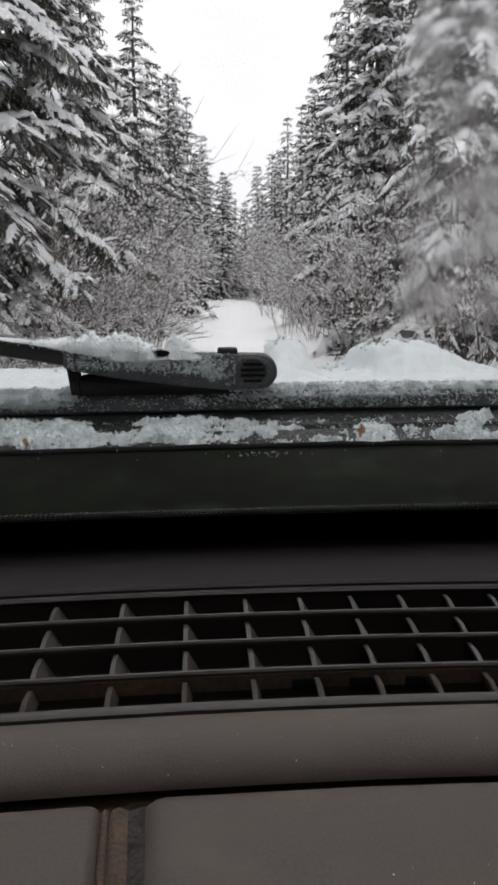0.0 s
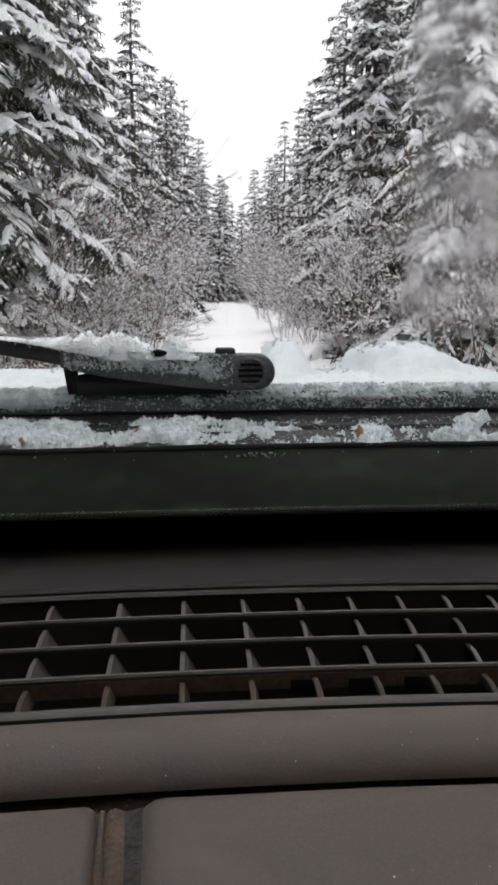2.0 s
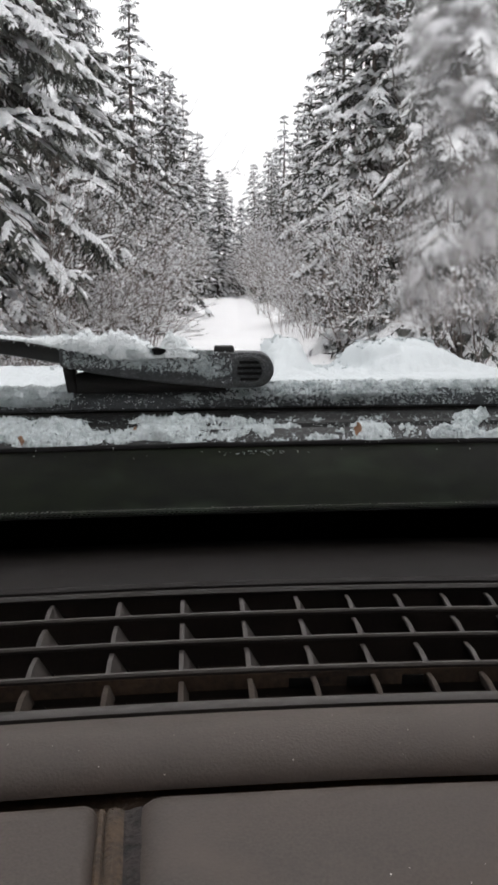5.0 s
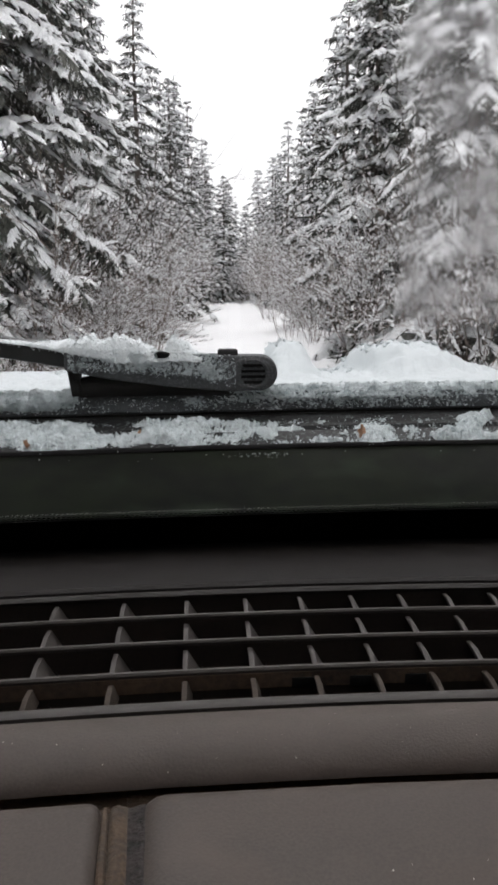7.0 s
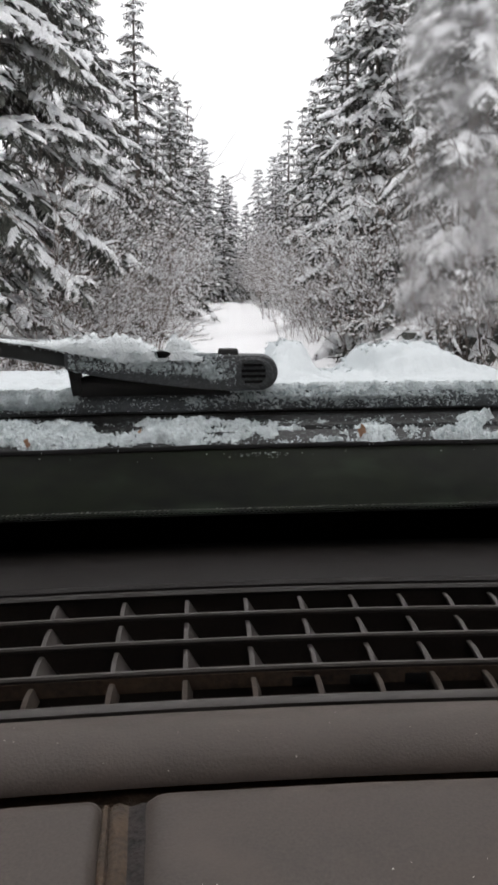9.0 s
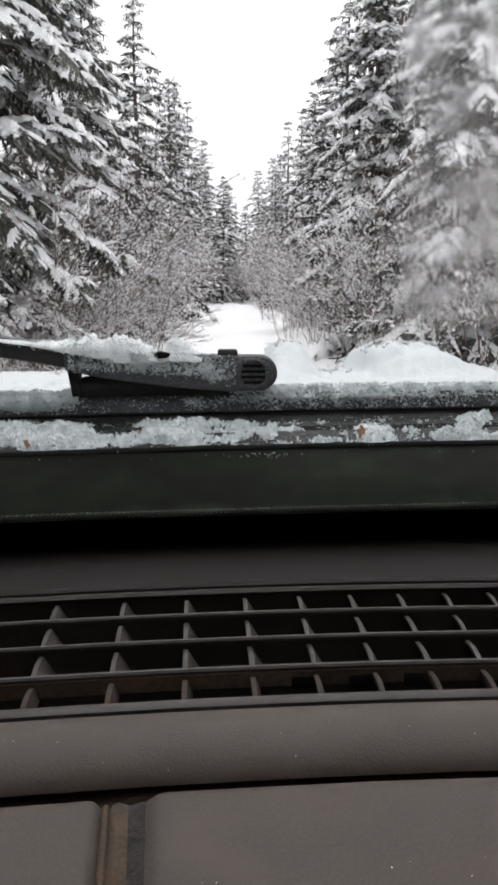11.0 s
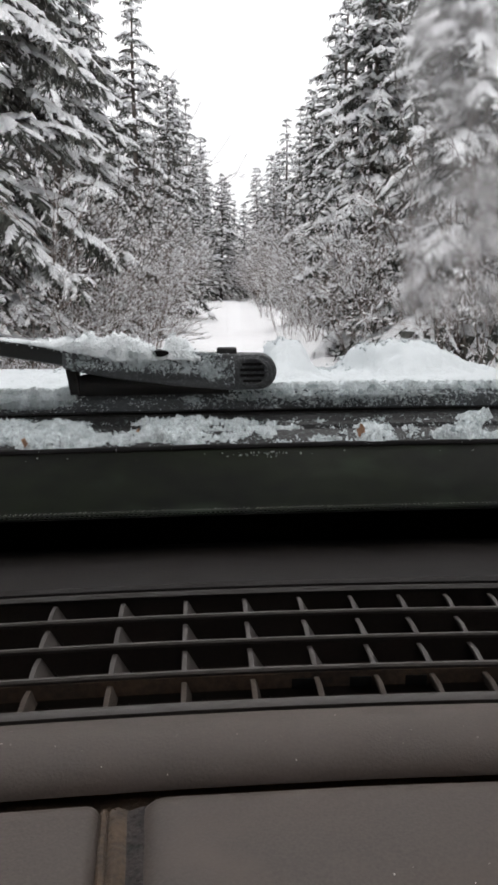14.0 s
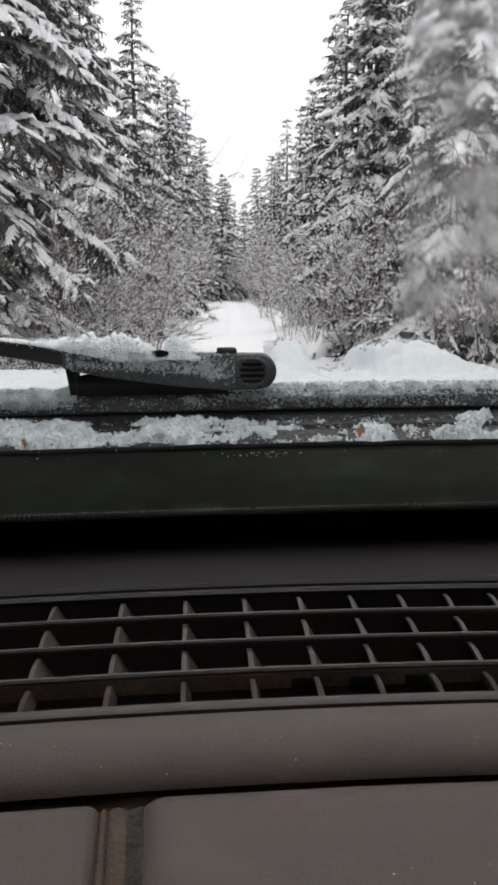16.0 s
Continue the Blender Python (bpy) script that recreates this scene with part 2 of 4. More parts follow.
def sweep(bm, profile, x0, x1, n, s, r, roll=0.0, wobble=0.0):
    """Sweeps a closed profile of (forward, up) pairs across the car from x0 to x1."""
    rings = []
    for i in range(n + 1):
        x = x0 + (x1 - x0) * i / n
        dz = wobble * noise.noise(Vector((x * 60, 3.1, 0.7)))
        rings.append([bm.verts.new((x, d + arc(x, s, r), EYE_Z + z + roll * x + dz)) for d, z in profile])
    m = len(profile)
    for a, b in zip(rings, rings[1:]):
        for k in range(m):
            bm.faces.new((a[k], a[(k + 1) % m], b[(k + 1) % m], b[k]))
    bm.faces.new(rings[0][::-1])
    bm.faces.new(rings[-1])
    bmesh.ops.recalc_face_normals(bm, faces=bm.faces[:])
    return bm


def thick(line, t):
    """A closed profile: the line, and the same line t lower."""
    return list(line) + [(d, z - t) for d, z in reversed(line)]


def ico(sub):
    bm = bmesh.new()
    bmesh.ops.create_icosphere(bm, subdivisions=sub, radius=1.0)
    bm.verts.ensure_lookup_table()
    v = np.array([p.co[:] for p in bm.verts])
    f = np.array([[q.index for q in p.verts] for p in bm.faces])
    bm.free()
    return v, f


ICO0, ICO1 = ico(1), ico(2)
OCT = (np.array([[1, 0, 0], [0, 1, 0], [-1, 0, 0], [0, -1, 0], [0, 0, 1], [0, 0, -1]], float), np.array([[0, 1, 4], [1, 2, 4], [2, 3, 4], [3, 0, 4], [1, 0, 5], [2, 1, 5], [3, 2, 5], [0, 3, 5]]))


def scatter(template, centres, axes, rng, jitter=0.22):
    """Many copies of a template solid, each with its own centre, three axes (n, 3, 3 rows) and lumps, as vertices and faces."""
    v, f = template
    n = len(centres)
    k1, k2 = rng.normal(0, 1.6, (n, 3, 1)), rng.normal(0, 3.0, (n, 3, 1))
    lump = 1 + jitter * (1.3 * np.sin(v[None] @ k1 + rng.uniform(0, 6.28, (n, 1, 1))) + 0.8 * np.sin(v[None] @ k2 + rng.uniform(0, 6.28, (n, 1, 1))) + 0.25 * rng.standard_normal((n, len(v), 1)))
    local = v[None] * lump
    out = np.einsum("nvk,nkj->nvj", local, axes) + centres[:, None]
    faces = f[None] + (np.arange(n) * len(v))[:, None, None]
    return out.reshape(-1, 3), faces.reshape(-1, f.shape[1])


def frames_along(ways, lengths, widths, heights):
    """Axes for scatter: first along the way, second level across it, third up from both."""
    w = ways / np.linalg.norm(ways, axis=1, keepdims=True)
    side = np.cross(np.array([0, 0, 1.0]), w)
    ln = np.linalg.norm(side, axis=1, keepdims=True)
    side = np.where(ln > 1e-4, side / np.maximum(ln, 1e-4), np.array([1.0, 0, 0]))
    up = np.cross(w, side)
    return np.stack([w * lengths[:, None], side * widths[:, None], up * heights[:, None]], axis=1)


def join(*pairs):
    vs, fs, k = [], [], 0
    for v, f in pairs:
        if len(v):
            vs.append(v)
            fs.extend((f + k).tolist())
            k += len(v)
    return np.concatenate(vs), fs


# ---- ground: snow over the forest floor and the track ----
def road_x(y):
    return -0.03 * y


def ground_z(x, y):
    u = abs(x - road_x(y))
    t = min(1.0, max(0.0, (u - 1.5) / 0.9))
    rise = 0.24 * t * t * (3 - 2 * t)
    rut = -0.05 * math.exp(-((u - 0.75) / 0.22) ** 2)
    bump = 0.05 * noise.noise(Vector((x * 0.9, y * 0.9, 0.3))) + (0.22 * noise.noise(Vector((x * 0.25, y * 0.25, 1.7))) * t)
    return rise + rut + bump + 0.042 * max(0.0, min(y, 70.0) - 16)


def build_ground():
    near = np.arange(-8, 8.01, 0.25)
    far = np.array([10, 13, 17, 23, 32, 45, 70, 120, 220, 450, 900, 1800.0])
    xs = np.concatenate([-far[::-1], near, far])
    ys = np.concatenate([[-1800, -700, -300, -120, -60, -30, -15, -8], np.arange(-4, 60, 0.5), np.arange(60, 130, 2.5), [140, 160, 190, 240, 330, 500, 900, 1800]])
    verts = [(float(x), float(y), ground_z(x, y) if abs(x) < 60 and -70 < y < 200 else (0.2 if y < 0 else 2.5)) for y in ys for x in xs]
    w = len(xs)
    faces = [(j * w + i, j * w + i + 1, (j + 1) * w + i + 1, (j + 1) * w + i) for j in range(len(ys) - 1) for i in range(w - 1)]
    g = mesh_of("ground", verts, faces, M_GROUND)
    return tagged(g, "fresh deep snow over a forest track and its verges", "ground", kind="structure")


build_ground()

# ---- trees ----
def frond():
    """A flat spray: a spine with pairs of barbs that droop a little."""
    v, f = [(0, 0, 0), (0.5, 0.045, 0.02), (1, 0, 0), (0.5, -0.045, 0.02)], [(0, 1, 2), (0, 2, 3)]
    for t, w in ((0.08, 0.38), (0.25, 0.5), (0.42, 0.46), (0.6, 0.36), (0.78, 0.24)):
        for sgn in (-1, 1):
            k = len(v)
            v += [(t - 0.06, 0, 0.02), (t + 0.12, 0, 0), (t + 0.24, sgn * w, -0.16)]
            f.append((k, k + 1, k + 2))
    return np.array(v, float), np.array(f)


def snow_frond():
    """The snow that lies on a spray: a low ridge along the spine and a wedge on every barb."""
    v, f = [], []
    for t, w, h in ((0.02, 0.05, 0.10), (0.35, 0.17, 0.34), (0.7, 0.14, 0.28), (1.03, 0.02, 0.02)):
        v += [(t, -w, -0.02), (t, 0, h), (t, w, -0.02)]
    for i in range(3):
        a, b = 3 * i, 3 * i + 3
        f += [(a, a + 1, b + 1), (a, b + 1, b), (a + 1, a + 2, b + 2), (a + 1, b + 2, b + 1)]
    for t, w in ((0.14, 0.42), (0.34, 0.5), (0.55, 0.4), (0.76, 0.26)):
        for sgn in (-1, 1):
            k = len(v)
            v += [(t - 0.10, 0, 0.03), (t + 0.14, 0, 0.03), (t + 0.22, sgn * w, -0.14), (t + 0.10, sgn * w * 0.5, 0.22)]
            f += [(k, k + 3, k + 2), (k + 3, k + 1, k + 2), (k, k + 1, k + 3)]
    return np.array(v, float), np.array(f)


FROND, SNOW_FROND = frond(), snow_frond()
DIAMOND = (np.array([[0, 0, 0], [0.45, 0.5, 0], [1, 0, 0], [0.45, -0.5, 0], [0.45, 0, 0.5], [0.45, 0, -0.5]]), np.array([[0, 1, 2, 3], [0, 4, 2, 5]]))


def blanket(at, tip, side, s0, s1, spread, high, rng, n=8, us=(-1, -0.68, -0.34, 0, 0.34, 0.68, 1)):
    """One soft slab of snow draped along a bough from s0 to s1, with scalloped, drooping sides."""
    rings = []
    for i in range(n + 1):
        k = i / n
        s = s0 + (s1 - s0) * k
        full = min(1.0, 3.2 * k + 0.12, 2.6 * (1 - k) + 0.10)
        c = at(s)
        wl, wr = (spread(s) * full * rng.uniform(0.45, 1.35) + 0.02 for q in (0, 1))
        h = high * full * rng.uniform(0.6, 1.3) + 0.012
        ring = []
        for u in us:
            w = wl if u < 0 else wr
            ring.append(c + side * (u * w) + tip * (rng.normal(0, 0.16) * w * abs(u)) + np.array([0, 0, 0.012 + h * (1 - u * u) ** 0.7 * rng.uniform(0.85, 1.15) - 0.42 * w * abs(u) ** 1.5]))
        for u in (0.5, -0.5):
            ring.append(c + side * (u * (wr if u > 0 else wl)) + np.array([0, 0, -0.012 - 0.3 * (wr if u > 0 else wl)]))
        rings.append(ring)
    m = len(rings[0])
    f = [(i * m + q, i * m + (q + 1) % m, (i + 1) * m + (q + 1) % m, (i + 1) * m + q) for i in range(n) for q in range(m)]
    return np.array(rings).reshape(-1, 3), np.array(f)


def tubes(lines, sides=3):
    """Tapered tubes along polylines: each line is (points, radii)."""
    vs, fs, k = [], [], 0
    for pts, rad in lines:
        n = len(pts)
        for i in range(n):
            way = pts[min(i + 1, n - 1)] - pts[max(i - 1, 0)]
            way = way / (np.linalg.norm(way) + 1e-9)
            a = np.cross(way, (0.3, 0.9, 0.2))
            a /= np.linalg.norm(a) + 1e-9
            b = np.cross(way, a)
            for q in range(sides):
                ang = 2 * math.pi * q / sides
                vs.append(pts[i] + rad[i] * (math.cos(ang) * a + math.sin(ang) * b))
        for i in range(n - 1):
            for q in range(sides):
                fs.append((k + i * sides + q, k + i * sides + (q + 1) % sides, k + (i + 1) * sides + (q + 1) % sides, k + (i + 1) * sides + q))
        k += n * sides
    return np.array(vs), np.array(fs)


def spruce(seed, high, radius, snowy, level, twig, big, label, fine=False):
    """A snow-laden spruce: trunk, boughs of drooping sprays, and the snow that lies on them."""
    rng = np.random.default_rng(seed)
    tree = tagged(new("spruce_tree"), label, "tree", group="spruces along the track")
    tree.empty_display_size = 0.3
    zs = np.linspace(-0.6, high, 12)
    lean = 0.02 * rng.standard_normal(2)
    trunk = [(np.stack([lean[0] * zs + 0.03 * np.sin(zs * 0.9), lean[1] * zs, zs], 1), 0.012 * high * (1 - np.clip(zs, 0, None) / high) ** 0.8 + 0.006)]
    v, f = tubes(trunk, 8)
    mesh_of("trunk", v, f.tolist(), M_BARK, tree)
    limbs, tb, tw, tl, tr = [], [], [], [], []
    pc, pw, pl, pd, ph, slabs = [], [], [], [], [], []
    sc, sw, sl, sd, sh = [], [], [], [], []
    z = 0.085 * high
    while z < high * 0.985:
        fall = 1 - z / high
        count = int(rng.integers(4, 8)) if fall > 0.12 else 4
        turn = rng.uniform(0, 6.28)
        for i in range(count):
            az = turn + 6.283 * i / count + rng.normal(0, 0.22)
            length = radius * (fall ** 0.76) * rng.uniform(0.4, 1.35) * (0.75 + 0.25 * min(1.0, (1 - fall) / 0.12)) + 0.10
            climb = 0.35 * (1 - fall) - 0.16 * fall + rng.normal(0, 0.13)
            sag = rng.uniform(0.2, 0.7)
            out = np.array([math.cos(az), math.sin(az), 0.0])
            side = np.array([-out[1], out[0], 0.0])
            base = np.array([lean[0] * z, lean[1] * z, z + rng.normal(0, 0.05)])

            def at(s):
                s = np.asarray(s)[..., None]
                return base + out * (length * s * (1 - 0.12 * s)) + np.array([0, 0, 1.0]) * (length * (climb * s - sag * s ** 2 + 0.10 * s ** 4))

            ss = np.linspace(0, 1, 4)
            limbs.append((at(ss), 0.022 * length ** 0.7 * (1 - 0.85 * ss) + 0.003))
            n = max(3, int(length / twig))
            s = (np.arange(n) + rng.uniform(0.2, 0.8, n)) / n
            s = 0.12 + 0.88 * s
            for sgn in (-1, 1, 0):
                p = at(s)
                tip = at(np.minimum(s + 0.02, 1.05)) - at(s - 0.02)
                tip /= np.linalg.norm(tip, axis=1, keepdims=True)
                reach = (0.34 * length * (1.12 - s) * np.minimum(1, s * 3.2) + 0.09) * rng.uniform(0.7, 1.25, n)
                if sgn == 0:
                    reach *= 0.55
                way = tip * 0.75 + side * (sgn * 0.8) + np.array([0, 0, -1.0]) * (rng.uniform(0.1, 0.65, n)[:, None] + (0.5 if sgn == 0 else 0))
                way /= np.linalg.norm(way, axis=1, keepdims=True)
                tb.append(p), tw.append(way), tl.append(reach), tr.append(np.clip(reach * 0.5, 0.07, 0.2) if fine else np.clip(reach * 0.2, 0.022, 0.07))
                # finer sprays hanging off the outer half of each twig
                q = p + way * (reach * rng.uniform(0.35, 0.8, n))[:, None]
                w2 = way + rng.normal(0, 0.55, (n, 3)) + np.array([0, 0, -0.55])
                w2 /= np.linalg.norm(w2, axis=1, keepdims=True)
                tb.append(q), tw.append(w2), tl.append(reach * rng.uniform(0.35, 0.6, n) + 0.05), tr.append(np.full(n, 0.10 if fine else 0.03))
                if sgn and not fine:
                    keep = rng.random(n) < snowy * 0.55
                    c = p + way * (reach * rng.uniform(0.4, 0.75, n))[:, None] + np.array([0, 0, 0.02])
                    sc.append(c[keep]), sw.append(way[keep]), sl.append((reach * rng.uniform(0.2, 0.5, n))[keep]), sd.append((0.022 + 0.12 * reach * rng.uniform(0.4, 1.4, n))[keep]), sh.append((0.018 + 0.04 * rng.random(n))[keep])
            if twig < 0.2:      # near trees: draped slabs along the bough
                def half(q):
                    return (0.14 if fine else 0.24) * length * (1.15 - q) * min(1.0, q * 2.6) + 0.035

                way_out = out * 0.9 + np.array([0, 0, -0.3])
                cuts = np.sort(rng.uniform(0.12, 1.0, 2 if length < 0.7 else (8 if fine else 4)))
                for s0, s1 in zip(cuts[::2], cuts[1::2]):
                    if rng.random() < snowy ** 0.7 and s1 - s0 > 0.08:
                        slabs.append(blanket(at, way_out, side, s0, s1 + 0.03, half, 0.035 + 0.028 * min(1.6, length), rng, *((8,) if fine else (4, (-1, -0.5, 0, 0.5, 1)))))
                continue
            m = max(2, int(length / big))
            s = 0.2 + 0.8 * (np.arange(m) + rng.uniform(0.2, 0.8, m)) / m
            keep = rng.random(m) < snowy
            tip = at(np.minimum(s + 0.05, 1.05)) - at(s - 0.05)
            spread = 0.20 * length * (1.15 - s) * np.minimum(1, s * 2.6) + 0.05
            run = 0.55 * length / m * rng.uniform(0.8, 1.6, m) + 0.04
            for lump in range(2):
                off = rng.normal(0, 1, (m, 3))
                c = at(s) + (tip / np.linalg.norm(tip, axis=1, keepdims=True)) * (off[:, :1] * run[:, None] * 0.45) + side * (off[:, 1:2] * spread[:, None] * 0.5) + np.array([0, 0, 0.035]) - np.array([0, 0, 0.25]) * np.abs(off[:, 1:2]) * spread[:, None]
                pc.append(c[keep]), pw.append((tip + 0.25 * rng.normal(0, 1, (m, 3)) * np.linalg.norm(tip, axis=1, keepdims=True))[keep]), pl.append((run * rng.uniform(0.45, 0.85, m))[keep])
                pd.append((spread * rng.uniform(0.25, 0.6, m))[keep]), ph.append((rng.uniform(0.025, 0.065, m) * (0.6 + 0.4 * min(1, length)))[keep])
        z += level * (0.55 + 0.75 * fall) * rng.uniform(0.75, 1.25)
    cat = np.concatenate
    tb, tw, tl, tr = cat(tb), cat(tw), cat(tl), cat(tr)
    sprays = scatter(FROND if fine else DIAMOND, tb, frames_along(tw, tl, tr, tr), rng, 0.0)
    lv, lf = tubes(limbs, 3)
    v, f = join((lv, lf), sprays)
    tagged(mesh_of("crown", v, f, M_NEEDLE, tree), kind="stuff")
    loads = slabs
    if pc:
        loads = [scatter(OCT, cat(pc), frames_along(cat(pw), cat(pl), cat(pd), cat(ph)), rng, 0.18)]
    if sc:
        loads.append(scatter(OCT, cat(sc), frames_along(cat(sw), cat(sl), cat(sd), cat(sh)), rng, 0.2))
    if fine:
        keep = (rng.random(len(tb)) < snowy * 0.88 - 0.06) & (tw[:, 2] > -0.76)
        thick_ = tr[keep] * rng.uniform(0.7, 1.2, keep.sum())
        loads.append(scatter(SNOW_FROND, tb[keep] + np.array([0, 0, 0.012]), frames_along(tw[keep], tl[keep] * 1.0, tr[keep] * rng.uniform(0.8, 1.15, keep.sum()), thick_), rng, 0.08))
    v, f = join(*loads)
    tagged(mesh_of("snow_load", v, f, M_TREESNOW, tree, "thick fresh snow on the boughs"), kind="stuff")
    return tree


def shrub(seed, high, stems, label, snowy=0.6, stem=0.011, wood=M_TWIG):
    """A leafless thicket bush with snow along its twigs."""
    rng = np.random.default_rng(seed)
    bush = tagged(new("bare_shrub"), label, "shrub", group="bare shrubs on the verges")
    lines, sc, sw, sl = [], [], [], []

    def grow(p, way, length, rad, depth):
        n = 4 if depth == 0 else (2 if depth == 1 else 1)
        pts = [p]
        for i in range(n):
            way = way + rng.normal(0, 0.12, 3) + np.array([0, 0, 0.05 if depth < 2 else -0.05])
            way = way / np.linalg.norm(way)
            pts.append(pts[-1] + way * length / n)
        pts = np.array(pts)
        lines.append((pts, rad * np.linspace(1, 0.35, n + 1)))
        for i in range(n):
            if depth and rng.random() < snowy * 0.9:
                sc.append((pts[i] + pts[i + 1]) / 2 + np.array([0, 0, rad + 0.008])), sw.append(pts[i + 1] - pts[i]), sl.append(min(0.055, length / n * rng.uniform(0.25, 0.55)))
        if depth < 3:
            for i in range(int(rng.integers(3, 6)) if depth else int(rng.integers(6, 10))):
                k = rng.uniform(0.25 if depth == 0 else 0.15, 1.0)
                j = min(n - 1, int(k * n))
                w2 = way + rng.normal(0, 0.55, 3)
                w2[2] = abs(w2[2]) * 0.8 + 0.1
                grow(pts[j] + (pts[j + 1] - pts[j]) * (k * n - j), w2 / np.linalg.norm(w2), length * rng.uniform(0.3, 0.5), rad * 0.5 + 0.001, depth + 1 if depth else 1 + int(rng.random() < 0.35))

    for i in range(stems):
        a = rng.uniform(0, 6.283)
        tilt = rng.uniform(0.05, 0.5)
        way = np.array([math.cos(a) * tilt, math.sin(a) * tilt, 1.0])
        grow(np.array([math.cos(a), math.sin(a), 0]) * rng.uniform(0.05, 0.5) + np.array([0, 0, -0.3]), way / np.linalg.norm(way), high * rng.uniform(0.65, 1.1), stem, 0)
    v, f = tubes(lines, 3)
    tagged(mesh_of("twigs", v, f.tolist(), wood, bush), kind="stuff")
    sc, sw, sl = np.array(sc), np.array(sw), np.array(sl)
    d = rng.uniform(0.008, 0.021, len(sc))
    v, f = scatter(OCT, sc, frames_along(sw, sl * 1.15, d * 1.2, d), rng, 0.2)
    tagged(mesh_of("snow_load", v, f.tolist(), M_TREESNOW, bush, "snow lying along the twigs"), kind="stuff")
    return bush


def plant(kind, x, y, scale=1.0, turn=0.0, first=set()):
    m = pose(x, y, ground_z(x, y) - 0.02, 0, 0, turn)
    if kind.name not in first:
        first.add(kind.name)
        kind.matrix_basis = m @ Matrix.Diagonal((scale, scale, scale, 1))
        return kind
    ob = copy_thing(kind, m)
    ob.scale = (scale, scale, scale)
    return ob


BIG = spruce(3, 10.0, 2.1, 0.80, 0.29, 0.11, 0.34, "tall green spruce heavily loaded with fresh snow", fine=True)
DARK = spruce(11, 12.0, 1.9, 0.66, 0.30, 0.12, 0.40, "tall dark spruce with patches of snow", fine=True)
WHITE = spruce(23, 8.5, 1.9, 0.97, 0.28, 0.11, 0.32, "young spruce wholly covered with fresh snow", fine=True)
MID = spruce(29, 11.0, 2.1, 0.8, 0.38, 0.13, 0.42, "slender dark spruce with snow on its boughs")
MID2 = spruce(41, 9.5, 2.3, 0.95, 0.40, 0.13, 0.36, "broad spruce white with snow")
FAR = spruce(31, 11.0, 2.0, 0.75, 0.60, 0.27, 0.6, "distant slender spruce dusted with snow")
FAR2 = spruce(37, 9.5, 2.5, 0.97, 0.48, 0.28, 0.5, "distant spruce white with snow")
BUSH = shrub(5, 2.3, 9, "leafless brown shrub with snow on its twigs", 0.8)
SNOWBUSH = shrub(51, 3.6, 8, "arching leafless shrub thickly coated with snow", 1.5)
BUSH2 = shrub(8, 3.1, 8, "tall leafless shrub bent under snow", 0.9)

for kind, x, y, sc, tn in (
        (BIG, -3.45, 9.3, 1.0, 0), (DARK, -3.5, 14.5, 1.0, 85), (MID2, -4.6, 12.0, 0.95, 70), (MID, -3.6, 24.0, 0.95, 200),
        (MID2, -3.2, 30.0, 0.95, 130), (MID2, -4.4, 20.0, 1.0, 250), (MID, -3.7, 38.0, 1.0, 300),
        (WHITE, 2.75, 17.0, 1.06, 20), (DARK, 3.45, 11.8, 0.9, 140), (MID2, 4.1, 15.0, 1.05, 77), (MID2, 3.05, 26.0, 1.15, 210),
        (MID2, 4.2, 21.5, 1.2, 300), (MID2, 2.95, 36.0, 1.05, 95), (MID, 3.6, 32.0, 1.05, 10),
        (FAR, 2.3, 45.0, 0.95, 15), (FAR2, 1.6, 60.0, 1.1, 50), (FAR, -4.0, 50.0, 1.15, 90), (FAR2, -3.9, 65.0, 1.35, 160), (FAR2, -4.2, 44.0, 1.1, 160)):
    plant(kind, x, y, sc, tn)
# forest continued unseen beside and behind the truck, added to dim its side light
for x, y, sc, tn in ((3.7, 3.0, 0.95, 40), (3.5, -1.0, 1.05, 120), (3.8, -5.0, 0.9, 220), (-3.8, 3.0, 1.0, 10), (-3.6, -1.5, 0.9, 300), (-3.9, -6.0, 1.05, 170)):
    plant(FAR2, x, y, sc, tn)
SAPLING = shrub(17, 6.5, 3, "tall thin leafless sapling dusted with snow", 1.0, 0.026, M_BARK)
for ob in (SAPLING,):
    ob.name = "bare_sapling"
    tagged(ob, category="sapling", group="bare saplings on the verges")
rng = random.Random(4)
for i in range(12):
    y = rng.uniform(18, 60)
    side = 1 if i % 2 else -1
    x = road_x(y) + side * (rng.uniform(4.2, 8.5) if y < 45 else rng.uniform(4.0, 8.0))
    plant(FAR if rng.random() < 0.5 else FAR2, x, y, rng.uniform(0.85, 1.2), rng.uniform(0, 360))
# the track bends away behind these
for i in range(21):
    y = 46 + 4.0 * (i % 3) + rng.uniform(-1.5, 1.5)
    k = i / 10 - 1
    plant((FAR2, MID2, FAR2, FAR)[i % 4], road_x(y) + 0.4 + 5.0 * k + rng.uniform(-0.3, 0.3), y, (0.66 + 0.30 * abs(k)) * rng.uniform(0.85, 1.2), rng.uniform(0, 360))
for i in range(9):
    plant(SNOWBUSH if i % 2 else BUSH2, road_x(44) - 3.4 + 0.85 * i, 39 + 5 * math.sin(math.pi * i / 8) + rng.uniform(-1, 1), rng.uniform(0.5, 0.85), rng.uniform(0, 360))
for i in range(40):
    y = 10.5 + 55 * (i / 40) ** 1.2
    side = 1 if i % 2 else -1
    x = road_x(y) + side * (rng.uniform(2.2, 3.1) if y < 20 else rng.uniform(1.75, 2.9))
    plant((BUSH, BUSH2, SNOWBUSH)[int(3 * rng.random())], x, y, rng.uniform(0.6, 1.1), rng.uniform(0, 360))
